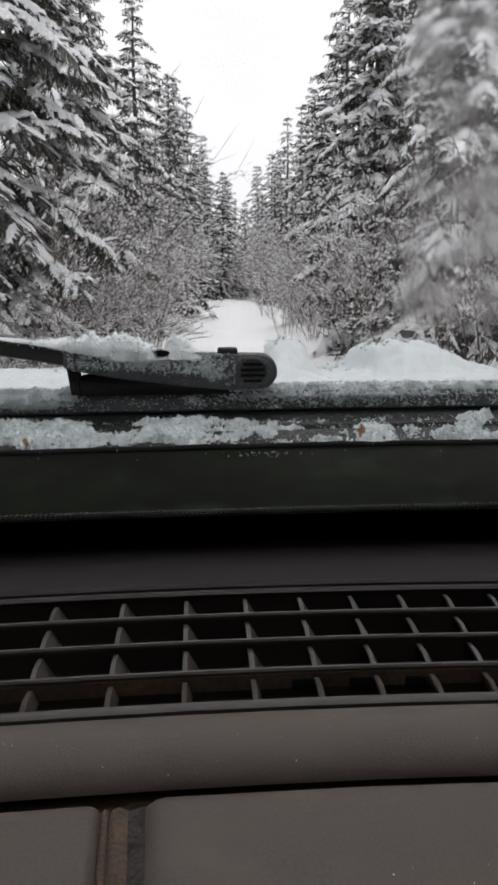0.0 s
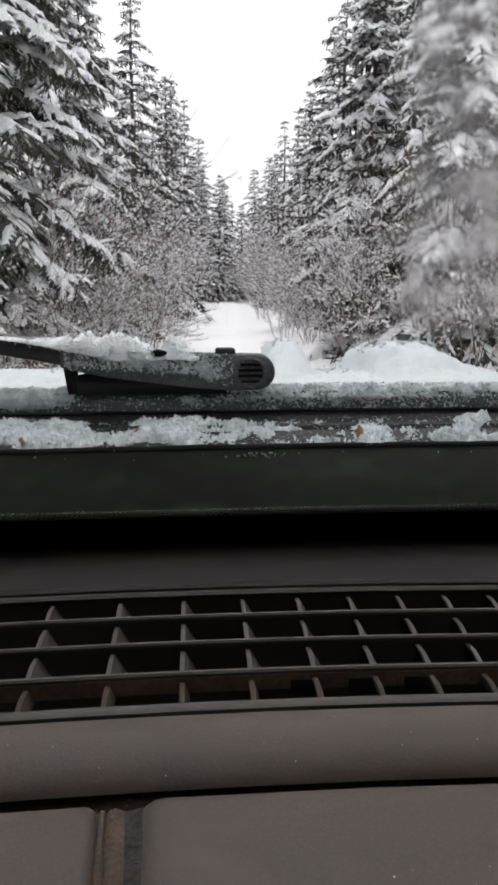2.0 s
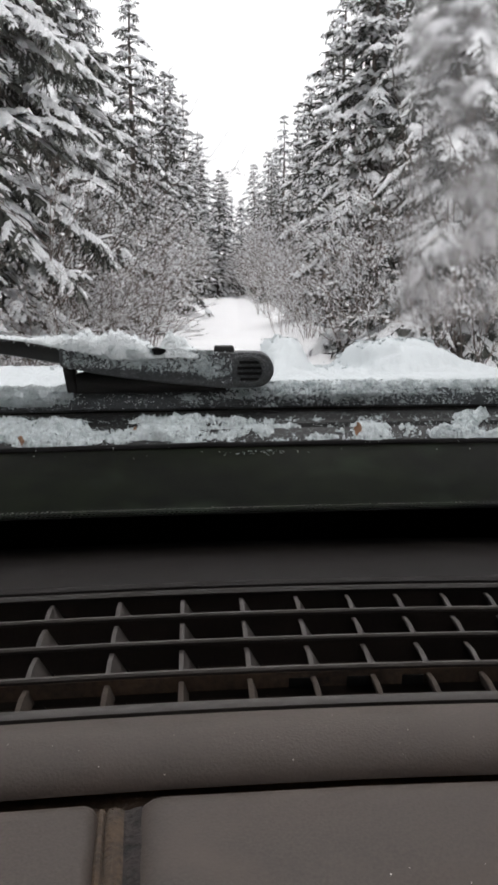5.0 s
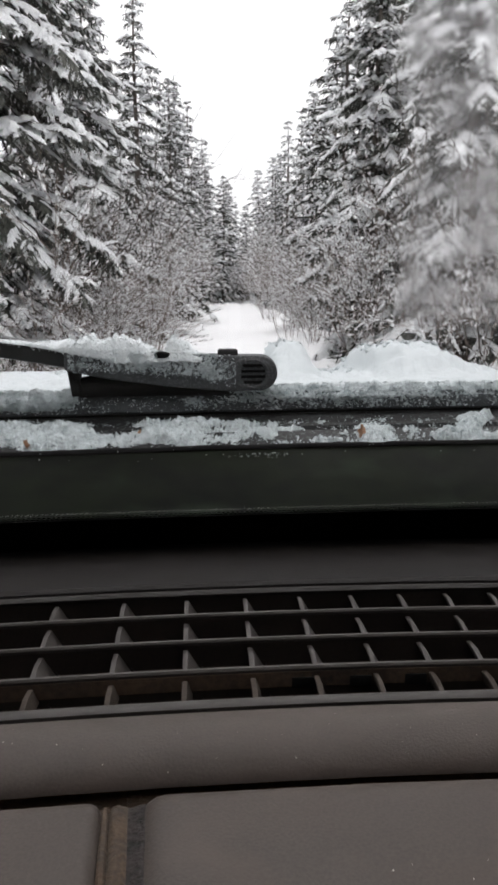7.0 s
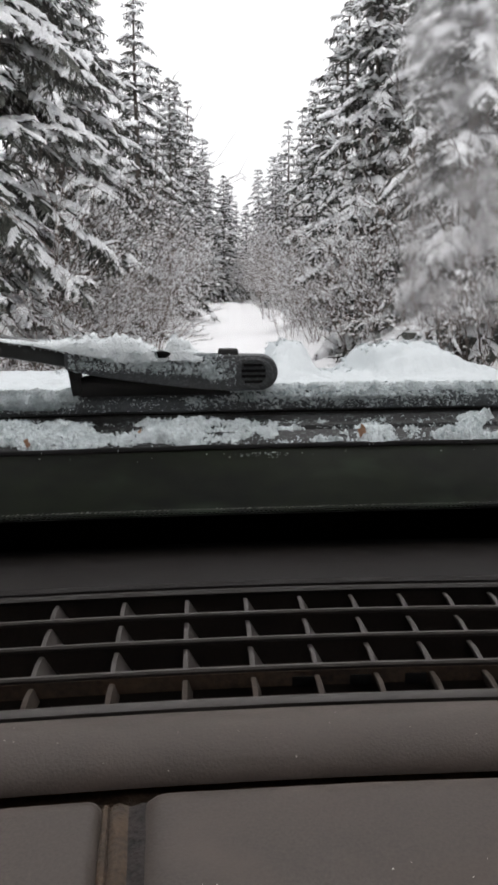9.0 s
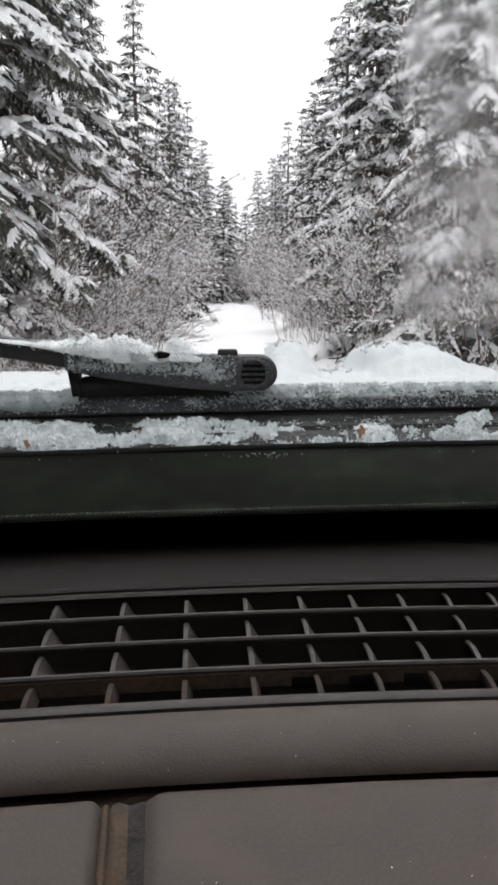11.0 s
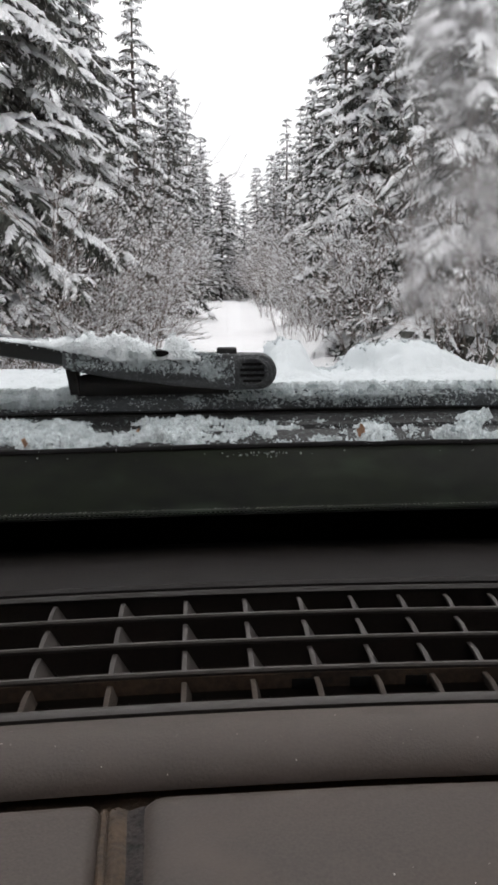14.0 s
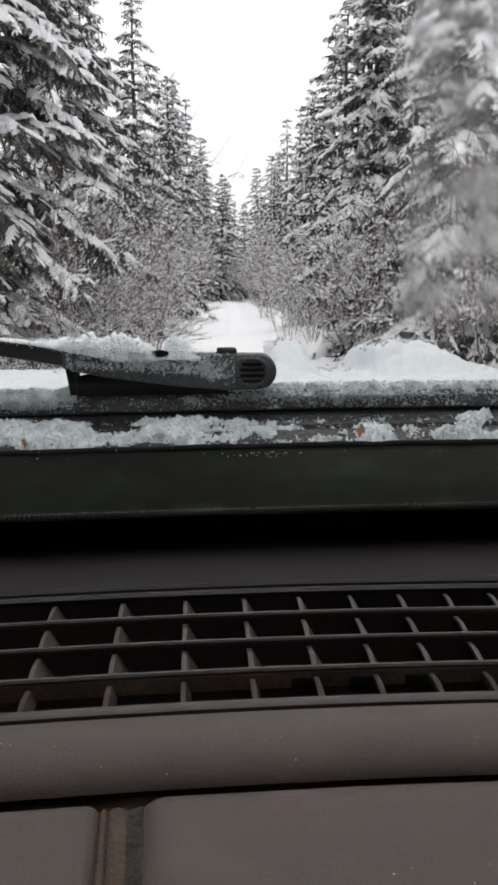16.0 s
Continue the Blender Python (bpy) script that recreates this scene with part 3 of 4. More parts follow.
for x, y, sc in ((-2.5, 7.8, 0.42), (-1.95, 8.6, 0.36), (-2.5, 9.2, 0.42), (-3.0, 8.7, 0.5), (-2.1, 10.2, 0.4), (-2.95, 12.8, 0.85), (-3.0, 16.5, 0.75), (-2.9, 20.5, 0.8), (-3.3, 26.0, 1.2), (-3.2, 34.0, 1.2), (-2.45, 11.4, 0.6), (-2.0, 14.0, 0.75), (2.35, 11.2, 0.7), (2.95, 10.4, 0.75), (2.7, 13.5, 0.9), (2.4, 16.0, 0.7), (2.1, 20.0, 0.75), (1.95, 24.0, 0.8), (1.75, 31.0, 0.9), (1.4, 39.0, 1.3), (3.2, 19.0, 0.85)):
    plant(SNOWBUSH, x, y, sc, rng.uniform(0, 360))
for x, y, sc in ((-3.4, 17.5, 0.62), (3.3, 15.5, 0.75), (-2.9, 11.8, 0.58), (-2.7, 14.2, 0.55), (-3.2, 10.6, 0.6), (2.6, 12.2, 0.55), (2.8, 16.5, 0.6), (3.4, 11.0, 0.75)):
    plant(SAPLING, x, y, sc, rng.uniform(0, 360))


# ---- the truck: dashboard, grille, windscreen, cowl, wiper, bonnet, cab shell ----
truck = tagged(new("truck"), "dark green truck with dusty grey dashboard on snowy track", "truck")
DS, DR = 0.084, 1.44           # how the dashboard's cross lines run
CS, CR, CROLL = 0.10, 4.0, 0.005   # how the cowl's cross lines run
XL, XR = -0.52, 0.98           # the cab's inner sides


def P(name, bm, material, parent=truck, label="", sharp=40):
    return part(name, bm, material, parent, label, True, sharp)


# dashboard: rear shelf behind the grille, front pad, lower panels
dash = P("dashboard", sweep(bmesh.new(), thick([(0.320, -0.118), (0.305, -0.108), (0.285, -0.1035), (0.262, -0.1015), (0.2430, -0.1005), (0.2400, -0.0990), (0.2375, -0.0985), (0.2352, -0.0992), (0.2345, -0.1020)], 0.02), XL, XR, 60, DS, DR), M_SHELF, label="dusty dark grey moulded dashboard")
pad = P("pad", sweep(bmesh.new(), [(0.1622, -0.104), (0.1619, -0.1014), (0.1606, -0.1005), (0.154, -0.1002), (0.1510, -0.1007), (0.1480, -0.1017), (0.1455, -0.1031), (0.1438, -0.1046), (0.1427, -0.1062), (0.1424, -0.1072), (0.1432, -0.1078), (0.1500, -0.1068), (0.1600, -0.1064), (0.1622, -0.1070)], XL, XR, 60, DS, DR), M_DASH, dash)


def panel(x0, x1, o, r):
    """A lower dashboard panel; its ends at the seam are rounded over by r."""
    line = [(0.1386 + o, -0.1150), (0.1384 + o, -0.1068), (0.1378 + o, -0.1054), (0.1362 + o, -0.1046), (0.1335 + o, -0.1044), (0.115, -0.1050), (0.090, -0.1080), (0.070, -0.1150), (0.060, -0.140), (0.056, -0.30)]
    prof = thick(line, 0.02)
    steps = [(x0 + r * (1 - math.cos(a)), r * (1 - math.sin(a))) for a in np.linspace(0, 1.5708, 6)] if x0 > -0.2 else [(x0, 0.0)]
    steps += [(x0 + (x1 - x0) * t, 0.0) for t in np.linspace(0.05, 0.95, 24)]
    steps += [(x1 - r * (1 - math.cos(a)), r * (1 - math.sin(a))) for a in np.linspace(1.5708, 0, 6)] if x1 < 0.2 else [(x1, 0.0)]
    bm = bmesh.new()
    rings = [[bm.verts.new((x - 0.115 * (d - 0.137), d + arc(x, DS, DR) - (0.5 * dz if d > 0.13 else 0), EYE_Z + z - dz)) for d, z in prof] for x, dz in steps]
    m = len(prof)
    for a, b in zip(rings, rings[1:]):
        for k in range(m):
            bm.faces.new((a[k], a[(k + 1) % m], b[(k + 1) % m], b[k]))
    bm.faces.new(rings[0][::-1]), bm.faces.new(rings[-1])
    bmesh.ops.recalc_face_normals(bm, faces=bm.faces[:])
    return bm


P("lower_panel", panel(XL, -0.0306, -0.0012, 0.0034), M_DASH, dash)
P("lower_panel", panel(-0.0238, XR, 0.0, 0.0062), M_DASH, dash)


def seam_strip(steps):
    """A strip that runs toward the driver along the seam: (across, depth) pairs."""
    bm = bmesh.new()
    rings = [[bm.verts.new((x - 0.14 * (d - 0.137), d + arc(x, DS, DR), EYE_Z + z - dz - 0.0004 * noise.noise(Vector((x * 900, d * 260, 3.0))))) for d, z in ((0.1384, -0.1120), (0.1378, -0.1066), (0.1350, -0.1055), (0.128, -0.1055), (0.121, -0.1057), (0.115, -0.1060), (0.102, -0.1080), (0.090, -0.1098), (0.072, -0.118))] for x, dz in steps]
    for a, b in zip(rings, rings[1:]):
        for k in range(len(a) - 1):
            bm.faces.new((a[k], a[k + 1], b[k + 1], b[k]))
    bmesh.ops.recalc_face_normals(bm, faces=bm.faces[:])
    bmesh.ops.solidify(bm, geom=bm.faces[:], thickness=0.002)
    return bm


P("groove", sweep(bmesh.new(), thick([(0.152, -0.1090), (0.146, -0.1110), (0.1405, -0.1135), (0.136, -0.1160)], 0.003), XL, XR, 60, DS, DR, 0.0, 0.0006), M_GRIME, dash, "grimy brown groove below the pad")
P("seam_ridge", seam_strip(((-0.0345, 0.0042), (-0.0318, 0.0022), (-0.0306, 0.0008), (-0.0299, 0.0010), (-0.0294, 0.0019), (-0.0288, 0.0009), (-0.0276, 0.0005), (-0.0262, 0.0009), (-0.0255, 0.0016))), M_DIRT, dash, "worn brown ridge between the panels")
# Added dark strip: the right panel edge's shadow, with some dust.
P("seam_shade_band", seam_strip(((-0.0256, 0.0015), (-0.0249, 0.0016), (-0.0242, 0.0013), (-0.0232, 0.0010), (-0.0222, 0.0007), (-0.0210, 0.0007), (-0.0198, 0.0016))), M_SEAM_SHADE, dash, "dark dusty band imitating the panel edge's shadow")

# defroster grille: cross bars and slanting fins over a duct
grille = P("defroster_grille", sweep(bmesh.new(), thick([(0.2350, -0.1080), (0.2340, -0.1500), (0.1640, -0.1500), (0.1612, -0.1060)], 0.004), XL, XR, 50, DS, DR), M_WELL, label="black plastic defroster grille over a dusty duct")
ROWS = (0.2335, 0.2153, 0.1976, 0.1803, 0.1640)
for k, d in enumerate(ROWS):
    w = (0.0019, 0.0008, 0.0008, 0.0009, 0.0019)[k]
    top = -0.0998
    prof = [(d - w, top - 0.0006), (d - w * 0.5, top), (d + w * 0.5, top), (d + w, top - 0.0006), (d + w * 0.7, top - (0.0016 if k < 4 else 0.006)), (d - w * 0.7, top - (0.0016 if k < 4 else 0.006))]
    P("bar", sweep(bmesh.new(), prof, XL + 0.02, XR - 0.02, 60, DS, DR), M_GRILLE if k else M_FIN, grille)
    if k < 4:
        # Each web is coloured dark to imitate shade below its bar.
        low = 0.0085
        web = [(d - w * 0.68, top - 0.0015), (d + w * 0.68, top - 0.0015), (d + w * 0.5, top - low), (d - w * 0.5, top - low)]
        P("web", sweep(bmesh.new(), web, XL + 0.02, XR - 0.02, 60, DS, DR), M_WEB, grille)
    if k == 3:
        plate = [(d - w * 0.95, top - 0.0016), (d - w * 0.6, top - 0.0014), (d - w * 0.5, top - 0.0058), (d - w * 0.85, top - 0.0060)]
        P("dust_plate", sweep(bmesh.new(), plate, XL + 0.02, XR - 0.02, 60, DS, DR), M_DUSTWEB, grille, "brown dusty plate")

# Proud black boxes imitate the shaded notches in the plate.
for x0, x1 in ((0.0118, 0.0185), (0.0278, 0.0338), (0.0432, 0.0492)):
    y = ROWS[3] + arc((x0 + x1) / 2, DS, DR)
    P("slot_shade", box(bmesh.new(), x0, x1, y - 0.0012, y + 0.0004, EYE_Z - 0.1062, EYE_Z - 0.1030, 0.0002), M_BLACK, grille)
P("dust_ledge", sweep(bmesh.new(), thick([(0.1800, -0.1160), (0.1745, -0.1125), (0.1700, -0.1105), (0.1652, -0.1090)], 0.003), XL + 0.02, XR - 0.02, 60, DS, DR, 0.0, 0.0012), M_WELL, grille, "brown dust lying in the duct")


def fin_x(k, d):
    e = d - 0.2
    return 0.0001 + 0.01838 * k - 0.000524 * k * k + 0.0000176 * k ** 3 + e * (-0.0516 + 0.0247 * k + 0.0003 * k * k)


for r in range(4):
    back, front = ROWS[r], ROWS[r + 1]
    for k in range(-5, 8):
        bm = bmesh.new()
        xb, xf = fin_x(k, back), fin_x(k, front)
        ring = []
        for x, d, t in ((xf, front, 0.0), (xf + (xb - xf) * 0.55, front + (back - front) * 0.55, 0.0), (xb, back, 0.0016)):
            y = d + arc(x, DS, DR)
            zt = EYE_Z - 0.1012 - t
            h, lean = (0.0075, 0.55) if r < 3 else (0.0040, 0.30)
            row = [(x - 0.0008, zt - 0.0003), (x - 0.0006, zt), (x + 0.0006, zt), (x + 0.0008, zt - 0.0003), (x + 0.0008 + lean * h, zt - h), (x - 0.0008 + lean * h, zt - h)]
            ring.append([bm.verts.new((px, y, pz)) for px, pz in row])
        for a, b in zip(ring, ring[1:]):
            for q in range(6):
                bm.faces.new((a[q], a[(q + 1) % 6], b[(q + 1) % 6], b[q]))
        bm.faces.new(ring[0][::-1]), bm.faces.new(ring[-1])
        bmesh.ops.recalc_face_normals(bm, faces=bm.faces[:])
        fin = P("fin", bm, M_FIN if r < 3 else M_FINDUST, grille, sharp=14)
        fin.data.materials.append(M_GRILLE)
        # Up-facing fin tops get the paler plastic, as if lit from above.
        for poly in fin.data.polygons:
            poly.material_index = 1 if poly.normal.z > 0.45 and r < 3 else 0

# windscreen with its black printed border
GS = math.tan(radians(38))
def glass_line(z0, z1, off):
    pts = [(0.315 - (z + 0.112) / GS + off * math.sin(radians(38)), z + off * math.cos(radians(38))) for z in (z0, z1)]
    return pts
screen_profile = glass_line(-0.120, 0.44, 0.0015) + glass_line(-0.120, 0.44, 0.0)[::-1]
screen = P("windscreen", sweep(bmesh.new(), screen_profile, XL - 0.02, XR + 0.02, 60, CS, CR), M_GLASS, label="clear windscreen with streaks of melting slush")
screen.visible_shadow = False
frit = glass_line(-0.118, -0.0875, -0.0006) + glass_line(-0.118, -0.0875, -0.0012)[::-1]
P("frit_band", sweep(bmesh.new(), frit, XL, XR, 60, CS, CR), M_BLACK, screen, "black printed border along the glass")
vs, fs = [], []
for row, (z, rad) in enumerate(((-0.0869, 0.00096), (-0.0857, 0.00078))):
    for i in range(200):
        x = -0.19 + 0.0019 * (i + 0.5 * row)
        d, zz = glass_line(z, z, -0.0009)[0]
        y = d + arc(x, CS, CR)
        k = len(vs)
        for q in range(8):
            a = 6.283 * q / 8
            vs.append((x + rad * math.cos(a), y - rad * math.sin(a) * math.cos(radians(38)), EYE_Z + zz + rad * math.sin(a) * math.sin(radians(38))))
        fs.append(list(range(k, k + 8)))
tagged(mesh_of("frit_dots", vs, fs, M_BLACK, screen), kind="stuff")


def border_glints():
    """Added pale specks outside the glass that imitate glints in the zigzag gap between the dots."""
    rng = np.random.default_rng(43)
    i = np.arange(420)
    x = -0.19 + 0.00095 * i
    z = -0.0863 + np.where(i % 2 == 0, 0.00030, -0.00030)
    d = np.array([glass_line(q, q, 0.0018)[0] for q in z])
    c = np.stack([x, d[:, 0] + CS * x - x * x / (2 * CR), EYE_Z + d[:, 1]], 1) + rng.normal(0, 0.00006, (len(i), 3))
    r = rng.uniform(0.00020, 0.00034, len(i)) * np.clip(1.0 - 1.6 * (x + 0.12), 0.6, 1.15)
    v, f = scatter(OCT, c, frames_along(np.tile([1.0, 0, 0], (len(i), 1)), r * 1.7, r, r), rng, 0.2)
    tagged(mesh_of("border_glints", v, f.tolist(), M_GLINT, screen, "pale specks imitating glints along the dotted border"), kind="stuff")


border_glints()

# cowl: green painted scuttle, its rubber edge, a ledge and the weathered strip at the bonnet's rear edge
P("scuttle_panel", sweep(bmesh.new(), thick([(0.402, -0.0850), (0.396, -0.0860), (0.372, -0.0905), (0.340, -0.0985), (0.325, -0.104), (0.315, -0.125)], 0.003), XL - 0.1, XR + 0.1, 50, CS, CR, CROLL), M_SCUTTLE, label="glossy dark green painted panel below the glass")
P("edge_rubber", sweep(bmesh.new(), [(0.4010 + 0.0022 * math.cos(a), -0.0845 + 0.0018 * math.sin(a)) for a in np.linspace(0, 6.283, 9)[:-1]], XL - 0.1, XR + 0.1, 60, CS, CR, CROLL, 0.0006), M_BLACK)
P("ledge", sweep(bmesh.new(), thick([(0.460, -0.0745), (0.446, -0.0752), (0.4405, -0.0786), (0.4365, -0.0786), (0.4350, -0.0770), (0.4300, -0.0778), (0.4285, -0.0802), (0.4235, -0.0808), (0.4220, -0.0792), (0.4160, -0.0804), (0.403, -0.0838)], 0.003), XL - 0.1, XR + 0.1, 60, CS, CR, CROLL), M_LEDGE, label="grooved dark trim ledge")
P("rear_strip", sweep(bmesh.new(), [(0.4560, -0.0728), (0.4535, -0.0712), (0.4535, -0.0650), (0.4560, -0.0610), (0.4620, -0.0590), (0.4720, -0.0592), (0.476, -0.0640), (0.476, -0.0740)], XL - 0.1, XR + 0.1, 80, CS, CR, CROLL, 0.0008), M_STRIP, label="weathered dark trim strip flecked with frost")


def bonnet_z(y):
    return -0.075 - 0.05 * (y - 0.47) - 0.055 * (y - 0.47) ** 2


hood = bmesh.new()
sweep(hood, thick([(y, bonnet_z(y)) for y in np.linspace(0.474, 1.62, 14)] + [(1.66, -0.19), (1.67, -0.30)], 0.004), XL - 0.12, XR + 0.12, 30, 0.03, 6.0)
P("bonnet", hood, M_GREEN, label="dark green bonnet under a layer of snow")

# wiper: arm, knuckle, oval pivot cap, clip and the channel below
def slab(profile, y0, y1, bevel=0.0012):
    """A side profile of (across, up) pairs given thickness from y0 to y1, edges rounded."""
    bm = bmesh.new()
    a = [bm.verts.new((x, y0 + arc(x, CS, CR), EYE_Z + z)) for x, z in profile]
    b = [bm.verts.new((x, y1 + arc(x, CS, CR), EYE_Z + z)) for x, z in profile]
    bm.faces.new(a), bm.faces.new(b[::-1])
    n = len(a)
    for i in range(n):
        bm.faces.new((a[i], b[i], b[(i + 1) % n], a[(i + 1) % n]))
    bmesh.ops.recalc_face_normals(bm, faces=bm.faces[:])
    if bevel:
        bmesh.ops.bevel(bm, geom=bm.edges[:], offset=bevel, segments=2, affect="EDGES", profile=0.5)
    return bm


end = [(0.0062 + 0.0110 * math.cos(a), -0.0468 + 0.0108 * math.sin(a)) for a in np.linspace(1.45, -1.65, 14)]
knuckle = [(-0.1105, -0.0305), (-0.095, -0.0300), (-0.070, -0.0320), (-0.036, -0.0352), (-0.012, -0.0358)] + end + [(-0.012, -0.0578), (-0.040, -0.0552), (-0.070, -0.0515), (-0.088, -0.0488), (-0.1105, -0.0436)]
wiper = P("wiper_arm", slab(knuckle, 0.4420, 0.4580), M_WIPER, label="black wiper arm crusted with frost and snow", sharp=50)
P("link", slab([(-0.46, -0.0110), (-0.155, -0.0222), (-0.107, -0.0298), (-0.107, -0.0432), (-0.155, -0.0348), (-0.46, -0.0190)], 0.4450, 0.4560, 0.002), M_ARM, wiper, "smooth black steel arm")
P("post", slab([(-0.1100, -0.0430), (-0.1035, -0.0440), (-0.1020, -0.0600), (-0.1075, -0.0600)], 0.446, 0.456, 0.0008), M_BLACK, wiper)
# Channel coloured black to imitate the shade under the knuckle.
P("channel", slab([(-0.090, -0.0465), (-0.060, -0.0500), (-0.016, -0.0560), (-0.012, -0.0606), (-0.104, -0.0612), (-0.103, -0.0490), (-0.0985, -0.0482)], 0.449, 0.457, 0.0008), M_BLACK, wiper)
# No recess here: a raised black slab imitates the dark of a hole.
P("socket_shade", slab([(-0.0525 + 0.0038 * math.cos(a) * (1 + 0.3 * math.sin(3 * a + 1)), -0.0350 + 0.0025 * math.sin(a) * (1 + 0.25 * math.cos(2 * a))) for a in np.linspace(0, 6.283, 17)[:-1]], 0.4398, 0.446, 0.0003), M_BLACK, wiper, "raised black slab imitating a dark hollow")
P("clip", slab([(-0.0195, -0.0322), (-0.0082, -0.0322), (-0.0072, -0.0338), (-0.0075, -0.0370), (-0.0195, -0.0370)], 0.444, 0.452, 0.0008), M_RUBBER, wiper)
cap = slab([(0.0010 + 0.0132 * math.cos(a), -0.0466 + 0.0096 * math.sin(a)) for a in np.linspace(0, 6.283, 29)[:-1]], 0.4405, 0.4425, 0.0006)
cap = P("pivot_cap", cap, M_WIPER, wiper, "oval slotted pivot cap", sharp=50)
bm = bmesh.new()
rings = [[bm.verts.new((0.0022 + rx * math.cos(a), y + arc(0.0022, CS, CR), EYE_Z - 0.0468 + rz * math.sin(a))) for a in np.linspace(0, 6.283, 33)[:-1]] for rx, rz, y in ((0.0100, 0.0090, 0.4404), (0.0097, 0.0087, 0.4396), (0.0086, 0.0076, 0.4396), (0.0083, 0.0073, 0.4404))]
for a, b in zip(rings, rings[1:]):
    for q in range(32):
        bm.faces.new((a[q], a[(q + 1) % 32], b[(q + 1) % 32], b[q]))
bmesh.ops.recalc_face_normals(bm, faces=bm.faces[:])
P("cap_ring", bm, M_WIPER, wiper)
# Thin black bars on the cap face imitate the dark of its slots.
for i, (z, hw) in enumerate(((-0.0418, 0.0062), (-0.0452, 0.0074), (-0.0486, 0.0074), (-0.0520, 0.0056))):
    bm = slab([(0.0022 - hw, z - 0.0009), (0.0022 + hw, z - 0.0009), (0.0022 + hw, z + 0.0009), (0.0022 - hw, z + 0.0009)], 0.4398, 0.4408, 0.0003)
    P("slot_shade", bm, M_BLACK, wiper)

# cab shell and front body, plain
ROOF = [(-0.30, 0.44), (-0.45, 0.465), (-1.30, 0.465)]
P("roof", sweep(bmesh.new(), thick(ROOF, 0.03), XL - 0.08, XR + 0.08, 8, 0.0, 50.0), M_CLOTH, label="plain cab roof")
bm = box(bmesh.new(), XL - 0.08, XR + 0.08, -1.34, -1.28, EYE_Z - 1.45, EYE_Z + 0.46)
P("rear_wall", bm, M_CLOTH)
P("cab_floor", box(bmesh.new(), XL - 0.08, XR + 0.08, -1.28, 0.30, EYE_Z - 1.10, EYE_Z - 1.04), M_RUBBER)
for x in (XL - 0.07, XR + 0.07):
    P("door", box(bmesh.new(), x - 0.03, x + 0.03, -1.28, 0.22, EYE_Z - 1.45, EYE_Z - 0.06, 0.008), M_GREEN)
    # Unseen solid panel, added over the side window to darken the cab.
    P("window_blocker", box(bmesh.new(), x - 0.03, x + 0.03, -1.28, -0.25, EYE_Z - 0.06, EYE_Z + 0.44), M_CLOTH)
    P("fender", box(bmesh.new(), x - 0.05, x + 0.05, 0.24, 1.62, EYE_Z - 1.45, EYE_Z - 0.21, 0.03), M_GREEN)
    bm = bmesh.new()
    xo = x
    ring = []
    for d, z in ((0.25 + arc(xo, CS, CR), -0.09), (-0.36 + arc(xo, CS, CR), 0.44)):
        ring.append([bm.verts.new((xo + dx, d + dy, EYE_Z + z)) for dx, dy in ((-0.03, 0.0), (0.03, 0.0), (0.03, 0.07), (-0.03, 0.07))])
    for q in range(4):
        bm.faces.new((ring[0][q], ring[0][(q + 1) % 4], ring[1][(q + 1) % 4], ring[1][q]))
    bm.faces.new(ring[0][::-1]), bm.faces.new(ring[1])
    bmesh.ops.recalc_face_normals(bm, faces=bm.faces[:])
    P("pillar", bm, M_GREEN)
P("bulkhead", box(bmesh.new(), XL - 0.08, XR + 0.08, 0.335, 0.36, EYE_Z - 1.45, EYE_Z - 0.16), M_GREEN)
P("nose", box(bmesh.new(), XL - 0.08, XR + 0.08, 1.58, 1.66, EYE_Z - 1.45, EYE_Z - 0.21, 0.03), M_GREEN)


# ---- snow lying on the truck ----
def shelf(x, a, b, soft):
    """1 between a and b, falling to 0 outside them over a soft edge."""
    return 0.5 * (math.tanh((x - a) / soft) - math.tanh((x - b) / soft))


def mound_height(x, y):
    """Depth of the snow on the bonnet."""
    h = 0.013 - 0.006 * shelf(x, 0.24, 2.0, 0.03) + 0.004 * noise.noise(Vector((x * 6, y * 6, 2.0)))
    heap = math.exp(-((y - 0.80 - 0.04 * noise.noise(Vector((x * 14, 0.0, 9.0)))) / 0.13) ** 4)
    xw = x + 0.006 * noise.noise(Vector((x * 30, y * 12, 4.0)))
    h += heap * ((0.029 + 0.012 * noise.noise(Vector((x * 34, y * 8, 1.0)))) * shelf(xw, 0.018, 0.0615, 0.0045) + (0.019 + 0.005 * noise.noise(Vector((x * 70, y * 10, 3.0)))) * shelf(xw, 0.121, 0.196, 0.006 if x < 0.15 else 0.02) + 0.012 * (shelf(xw, 0.118, 0.250, 0.010) if x < 0.17 else shelf(xw, 0.1, 0.250, 0.03)))
    h += 0.0045 * noise.noise(Vector((x * 45, y * 45, 5.0))) + 0.0034 * noise.noise(Vector((x * 130, y * 90, 8.0))) + 0.0020 * noise.noise(Vector((x * 290, y * 200, 2.0)))
    edge = min(1.0, max(0.0, (y - 0.472) / 0.06)) * min(1.0, max(0.0, (1.64 - y) / 0.1))
    return max(0.002, h * edge ** 0.6)


xs = np.concatenate([np.arange(-0.62, -0.22, 0.02), np.arange(-0.22, 0.36, 0.0035), np.arange(0.36, 1.08, 0.02)])
ys = np.concatenate([np.arange(0.472, 0.95, 0.006), np.arange(0.95, 1.645, 0.03)])
verts = [(float(x), float(y) + arc(x, 0.03, 6.0), EYE_Z + bonnet_z(y) + mound_height(x, y)) for y in ys for x in xs]
w = len(xs)
faces = [(j * w + i, j * w + i + 1, (j + 1) * w + i + 1, (j + 1) * w + i) for j in range(len(ys) - 1) for i in range(w - 1)]
